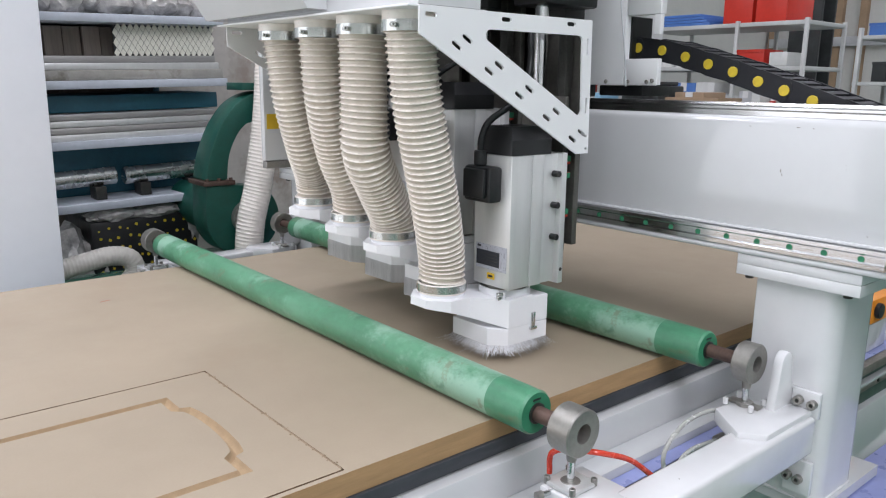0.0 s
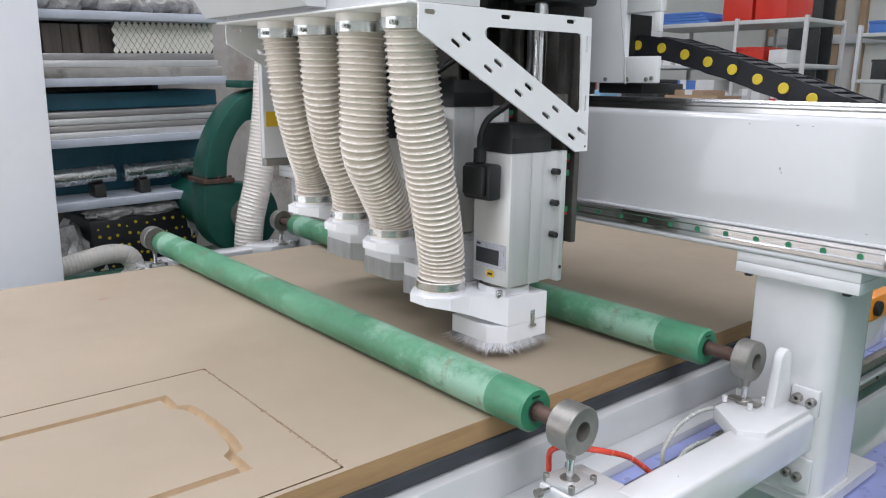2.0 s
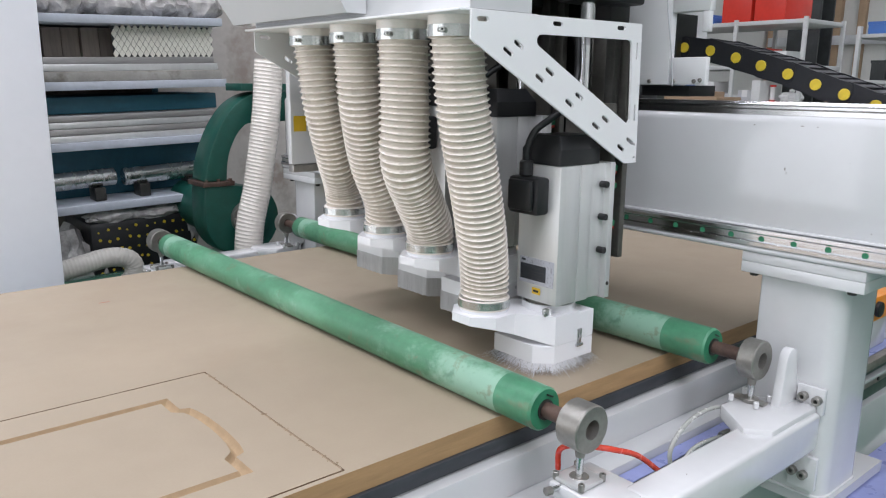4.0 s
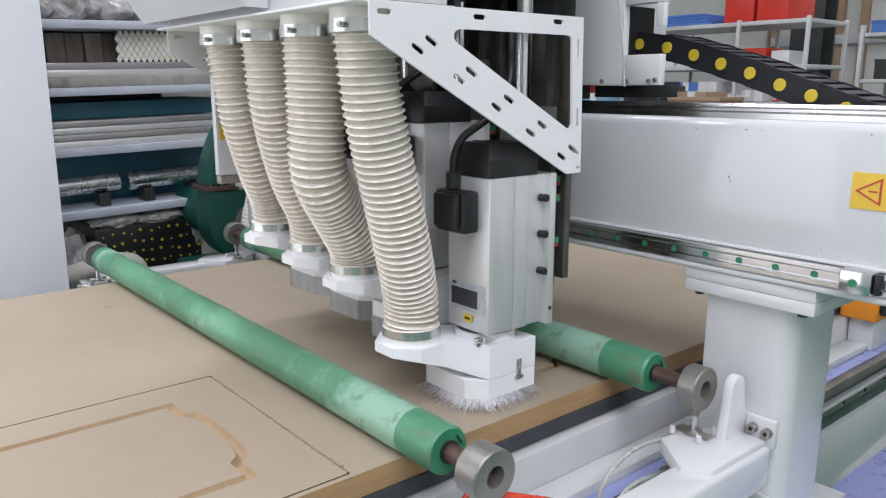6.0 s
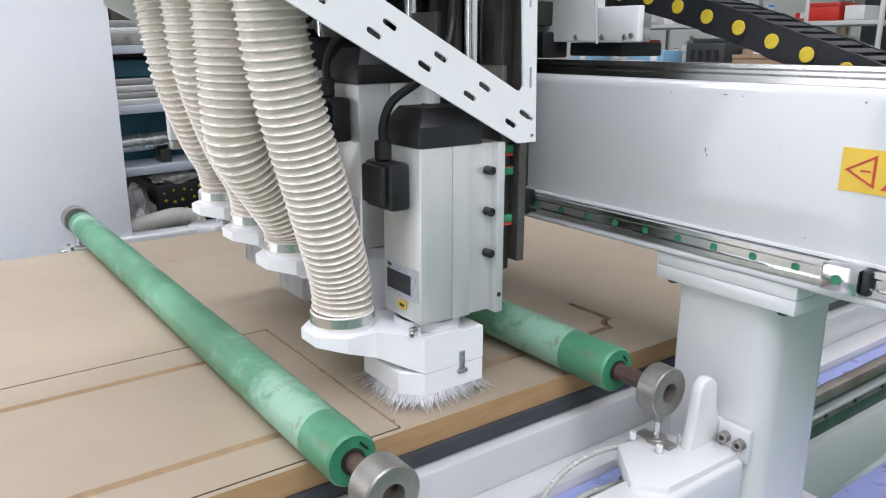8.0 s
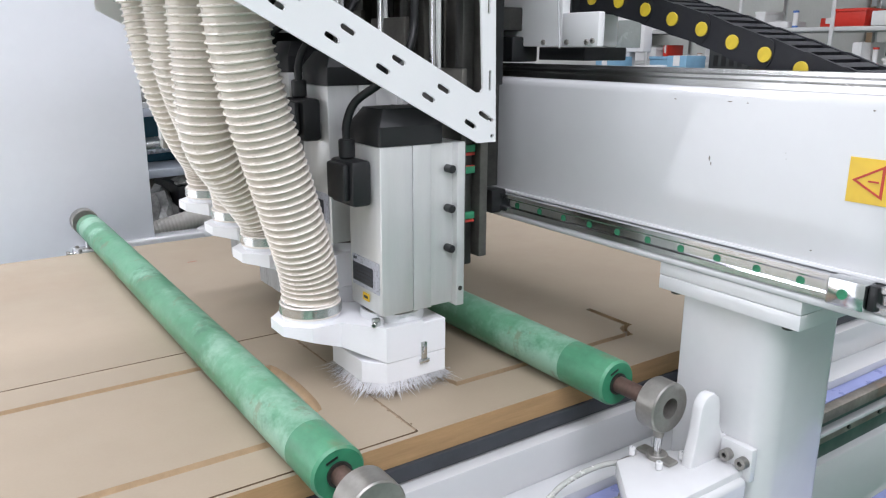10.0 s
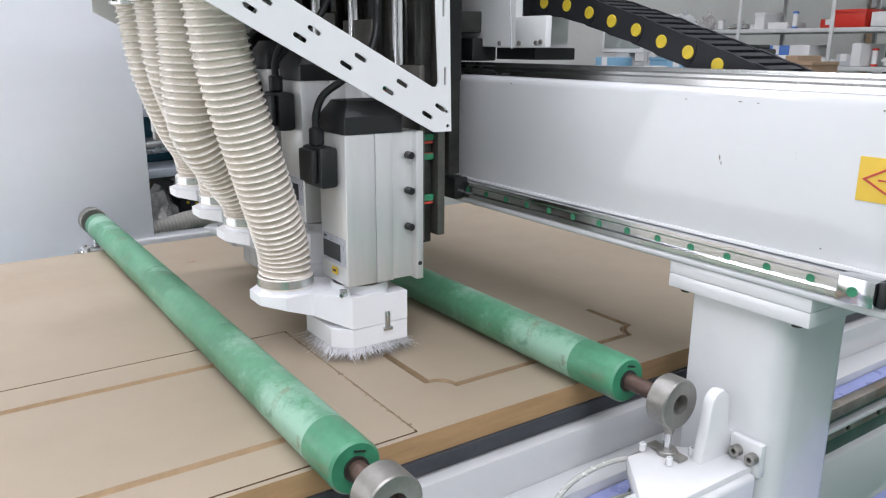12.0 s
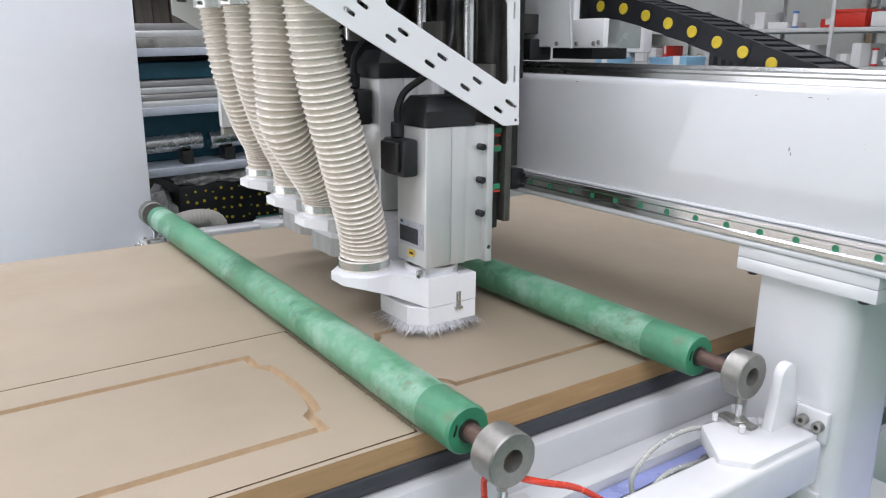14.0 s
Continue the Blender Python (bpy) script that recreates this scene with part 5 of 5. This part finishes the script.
def goods(rnd, x, y, w, z, depth, hgt, m, tone, where):
    """One carton, bag or spool of a loaded shelf."""
    pick = rnd.random()
    if pick < 0.38 and w > 0.045:
        bag(x, y, z, depth * 0.7, w, hgt, (WHITE_BOX, GREY_BOX, FOIL)[int(rnd.random() * 3)], "slack pale plastic bag of parts on a " + where, rnd.random() * 20)
    elif pick < 0.52:
        spool(x - 0.03, y, z, w * 0.46, max(hgt * 0.8, 0.03), m, tone + " rimmed spool on a " + where)
    else:
        crate(tone + "_carton", x, y, z, depth, w, hgt, m, tone + " carton of parts on a " + where, "carton", rim=rnd.random() < 0.4)


def far_racks():
    rnd = random.Random(11)
    r = thing("parts_rack", (4.2, 2.6, 0), "white steel parts rack with loaded shelves", "rack")
    levels = (0.35, 0.75, 1.05, 1.30, 1.495, 1.725)
    for z in levels:
        part("shelf", box(4.0, 4.45, 1.88, 4.4 if z < 1.7 else 2.9, z - 0.022, z, 0.002), RACK_PAINT, r)
    for y in (1.885, 2.265, 2.82, 3.5, 4.35):
        for x in (4.0, 4.44):
            part("post", box(x - 0.010, x + 0.010, y - 0.010, y + 0.010, 0, 1.735 if y < 2.9 else 1.55, 0.002), RACK_PAINT, r)
    crate("red_bin", 4.2, 2.30, 1.7265, 0.3, 0.17, 0.16, RED_BOX, "red plastic bin on the top shelf", "bin")
    crate("red_bin", 4.2, 2.11, 1.7265, 0.3, 0.17, 0.15, RED_BOX, "red plastic bin on the top shelf", "bin")
    crate("red_bin", 4.1, 2.18, 1.4965, 0.2, 0.16, 0.085, RED_BOX, "small red plastic bin on a shelf", "bin")
    crate("white_carton", 4.1, 2.02, 1.4965, 0.2, 0.10, 0.07, WHITE_BOX, "small white carton on a shelf", "carton", rim=False)
    crate("red_carton", 4.3, 2.40, 1.4965, 0.2, 0.10, 0.05, RED_BOX, "red carton on a shelf", "carton", rim=False)
    t = thing("blue_sheets", (4.2, 2.62, 1.7265), "pile of blue plastic sheets on the top shelf", "sheets")
    for k in range(4):
        part("sheet", box(4.02, 4.4, 2.45 + 0.02 * k, 2.86 - 0.03 * k, 1.7265 + 0.016 * k, 1.741 + 0.016 * k, 0.003), BLUE_BOX, t)
    mats = [GREY_BOX, WHITE_BOX, GREY_BOX, WHITE_BOX, DARK_BOX, BROWN_BOX, BLUE_BOX, WHITE_BOX, RED_BOX, WHITE_BOX, GREY_BOX, WHITE_BOX]
    names = {id(GREY_BOX): "grey", id(WHITE_BOX): "white", id(DARK_BOX): "dark", id(BROWN_BOX): "brown", id(BLUE_BOX): "blue", id(RED_BOX): "red"}
    for z in (0.75, 1.05, 1.30, 1.495):
        y = 1.93 if z < 1.4 else 2.52
        while y < 4.3:
            w = rnd.choice((0.035, 0.05, 0.06, 0.08, 0.12, 0.16))
            m = rnd.choice(mats)
            hgt = rnd.uniform(0.03, 0.12)
            goods(rnd, 4.08 + rnd.uniform(0.04, 0.1), y + w / 2, w, z + 0.0015, rnd.uniform(0.15, 0.25), hgt, m, names[id(m)], "shelf")
            y += w + rnd.uniform(0.005, 0.03)
    r = thing("parts_rack", (4.6, 1.4, 0), "pale steel rack with mixed parts", "rack")
    for z in (0.4, 0.8, 1.17, 1.42, 1.66):
        part("shelf", box(4.4, 4.8, 0.6, 1.80, z - 0.02, z, 0.003), RACK_PAINT, r)
    for y in (0.62, 1.78, 1.72 - 0.22):
        part("post", box(4.385, 4.415, y - 0.010, y + 0.010, 0, 1.70, 0.002), RACK_PAINT, r)
        part("post", box(4.785, 4.815, y - 0.010, y + 0.010, 0, 1.70, 0.002), RACK_PAINT, r)
    crate("blue_bin", 4.55, 1.86 - 0.2, 1.6615, 0.25, 0.18, 0.06, BLUE_BOX, "blue plastic bin on a rack", "bin")
    for z in (0.8, 1.17, 1.42, 1.66):
        y = 0.66
        while y < (1.70 if z < 1.6 else 1.5):
            w = rnd.choice((0.035, 0.05, 0.07, 0.10, 0.14))
            m = rnd.choice(mats)
            goods(rnd, 4.52, y + w / 2, w, z + 0.0015, 0.18, rnd.uniform(0.05, 0.14), m, names[id(m)], "rack")
            y += w + rnd.uniform(0.004, 0.025)
    p = thing("steel_pillar", (5.1, 2.37, 0), "dark steel building pillar", "pillar", kind="structure")
    bm = box(5.0, 5.02, 2.27, 2.47, 0, 4.49, 0.002)
    box(5.18, 5.20, 2.27, 2.47, 0, 4.49, 0.002, bm=bm)
    box(5.0201, 5.1799, 2.355, 2.385, 0, 4.49, 0, bm=bm)
    part("profile", bm, DARK_BOX, p)
    # work bench with a monitor and low cartons beyond the beam
    t = thing("work_bench", (3.4, 2.9, 0), "dark bench with small goods beyond the gantry", "bench")
    part("top", box(3.05, 3.75, 1.72, 3.55, 1.20, 1.235, 0.004), BROWN_DARK, t)
    for x, y in ((3.1, 1.77), (3.7, 1.77), (3.1, 3.5), (3.7, 3.5)):
        part("leg", box(x - 0.025, x + 0.025, y - 0.025, y + 0.025, 0, 1.1995, 0.003), DARK_STEEL, t)
    crate("blue_carton", 3.25, 2.58, 1.2365, 0.15, 0.12, 0.11, PALE_BLUE, "pale blue carton on the bench", "carton", rim=False)
    crate("blue_carton", 3.3, 3.12, 1.2365, 0.15, 0.14, 0.10, PALE_BLUE, "pale blue carton on the bench", "carton", rim=False)
    crate("blue_bin", 3.55, 2.88, 1.2365, 0.2, 0.22, 0.10, PALE_BLUE, "pale blue bin on the bench", "bin")
    crate("white_carton", 3.2, 2.75, 1.2365, 0.15, 0.14, 0.06, WHITE_BOX, "flat white carton on the bench", "carton", rim=False)
    crate("brown_carton", 3.2, 1.95, 1.2365, 0.2, 0.26, 0.095, BROWN_BOX, "opened brown carton on the bench", "carton", rim=True)
    crate("brown_carton", 3.45, 2.12, 1.2365, 0.2, 0.16, 0.12, BROWN_BOX, "brown carton on the bench", "carton", rim=False)
    t = thing("dark_machine", (3.35, 2.33, 1.2365), "dark grey tool unit on the bench", "tool")
    part("body", box(3.24, 3.46, 2.22, 2.44, 1.2365, 1.385, 0.008), DARK_BOX, t)
    part("lid", box(3.26, 3.44, 2.24, 2.42, 1.3855, 1.405, 0.006), DARK_BOX, t)
    for k in range(4):
        part("vent_slot", box(3.2385, 3.2398, 2.25 + 0.045 * k, 2.275 + 0.045 * k, 1.30, 1.35, 0), BLACK, t)
    m = thing("monitor", (3.3, 3.11, 1.236), "pale grey monitor on the bench", "monitor")
    part("case", box(3.38, 3.45, 2.98, 3.30, 1.36, 1.56, 0.01), WHITE_BOX, m)
    part("screen", box(3.376, 3.3795, 3.005, 3.275, 1.385, 1.535, 0.001), GREY_SCREEN, m, "pale grey screen")
    part("stand", box(3.39, 3.44, 3.09, 3.19, 1.2365, 1.3595, 0.002), GREY_BOX, m)
    # electric box on a post beyond the racks
    t = thing("switch_box", (5.0, 4.17, 0), "orange switch box on a steel post", "switch box")
    part("case", box(4.90, 5.0, 4.03, 4.32, 1.66, 1.86, 0.008), ORANGE, t)
    part("panel", box(4.896, 4.8995, 4.10, 4.25, 1.72, 1.80, 0.001), GREY_BOX, t)
    part("post", box(5.0005, 5.06, 4.14, 4.20, 0, 1.95, 0.003), DARK_STEEL, t)
    # upright ribs and a rail on the cream wall behind the racks
    for y in (2.0, 2.43, 2.60, 3.1):
        solid("trim", box(7.14, 7.199, y * 1.19 - 0.03, y * 1.19 + 0.03, 0, 4.49, 0.002), BROWN_BOX, "brown upright wall rib", "wall trim", kind="structure")
    solid("trim", box(7.12, 7.139, -3.9, 3.7, 1.75, 1.83, 0.002), GREY_BOX, "grey horizontal wall rail", "wall trim", kind="structure")


far_racks()


# ---- movement ----
def motions():
    """Keys what moves: the gantry, its rollers, the carriage, the chain, the head and the milled stock."""
    ts = [r[0] for r in TRAVEL]
    gx = [r[1] for r in TRAVEL]
    hy = [r[2] for r in TRAVEL]
    hz = [r[3] for r in TRAVEL]

    def at(o, dx, dy, dz):
        p = ORIGIN[o.name]
        return pose(p.x + dx, p.y + dy, p.z + dz)

    walk(GANTRY, [(t, at(GANTRY, a, 0, 0)) for t, a, b, c in TRAVEL])
    walk(CARRIAGE, [(t, at(CARRIAGE, a, b, 0)) for t, a, b, c in TRAVEL])
    # the chain lags behind the carriage on its way back, and hangs steeper when it is pushed out
    p = ORIGIN[CHAINS.name]
    rows = []
    for t, a, b, c in TRAVEL:
        lag, out = float(np.interp(t, (0, 7.7, 9.8, 11, 14), (0, 0, -0.021, -0.03, -0.03))), max(0.0, -b) / 0.131
        rows.append((t, pose(p.x + a, p.y + b + lag, p.z - 0.0078 * out, 1.0 * out, 0, 0)))
    walk(CHAINS, rows)
    walk(HEAD, [(t, at(HEAD, a, b, c)) for t, a, b, c in TRAVEL])
    fine = sorted(set([round(k * 0.1, 2) for k in range(141)]) | set(ts))
    for r in ROLLERS:
        p = ORIGIN[r.name] - GO
        rows = []
        for t in fine:
            turn = math.degrees(float(np.interp(t, ts, gx)) / ROLLER_R)
            rows.append((t, pose(p.x, p.y, p.z, 0, turn, 0)))
        walk(r, rows)
    times = np.arange(3.0, 14.01, 0.05)
    px, py = np.interp(times, ts, gx) + TOOL[0], np.interp(times, ts, hy) + TOOL[1]
    for o, x, y in STOCK:
        d = np.hypot(px - x, py - y)
        k = int(np.argmin(d))
        near = 0.035 if x < 1.0 else 0.06
        if d[k] > near or (x > 1.0 and y > 1.06):
            continue
        t = min(float(times[k]), 13.8)
        p = ORIGIN[o.name] - ORIGIN[BOARD.name]
        up, down = pose(p.x, p.y, p.z), pose(p.x, p.y, p.z - 0.0185)
        walk(o, [(0.0, up), (t - 0.1, up), (t + 0.1, down), (14.0, down)])


motions()
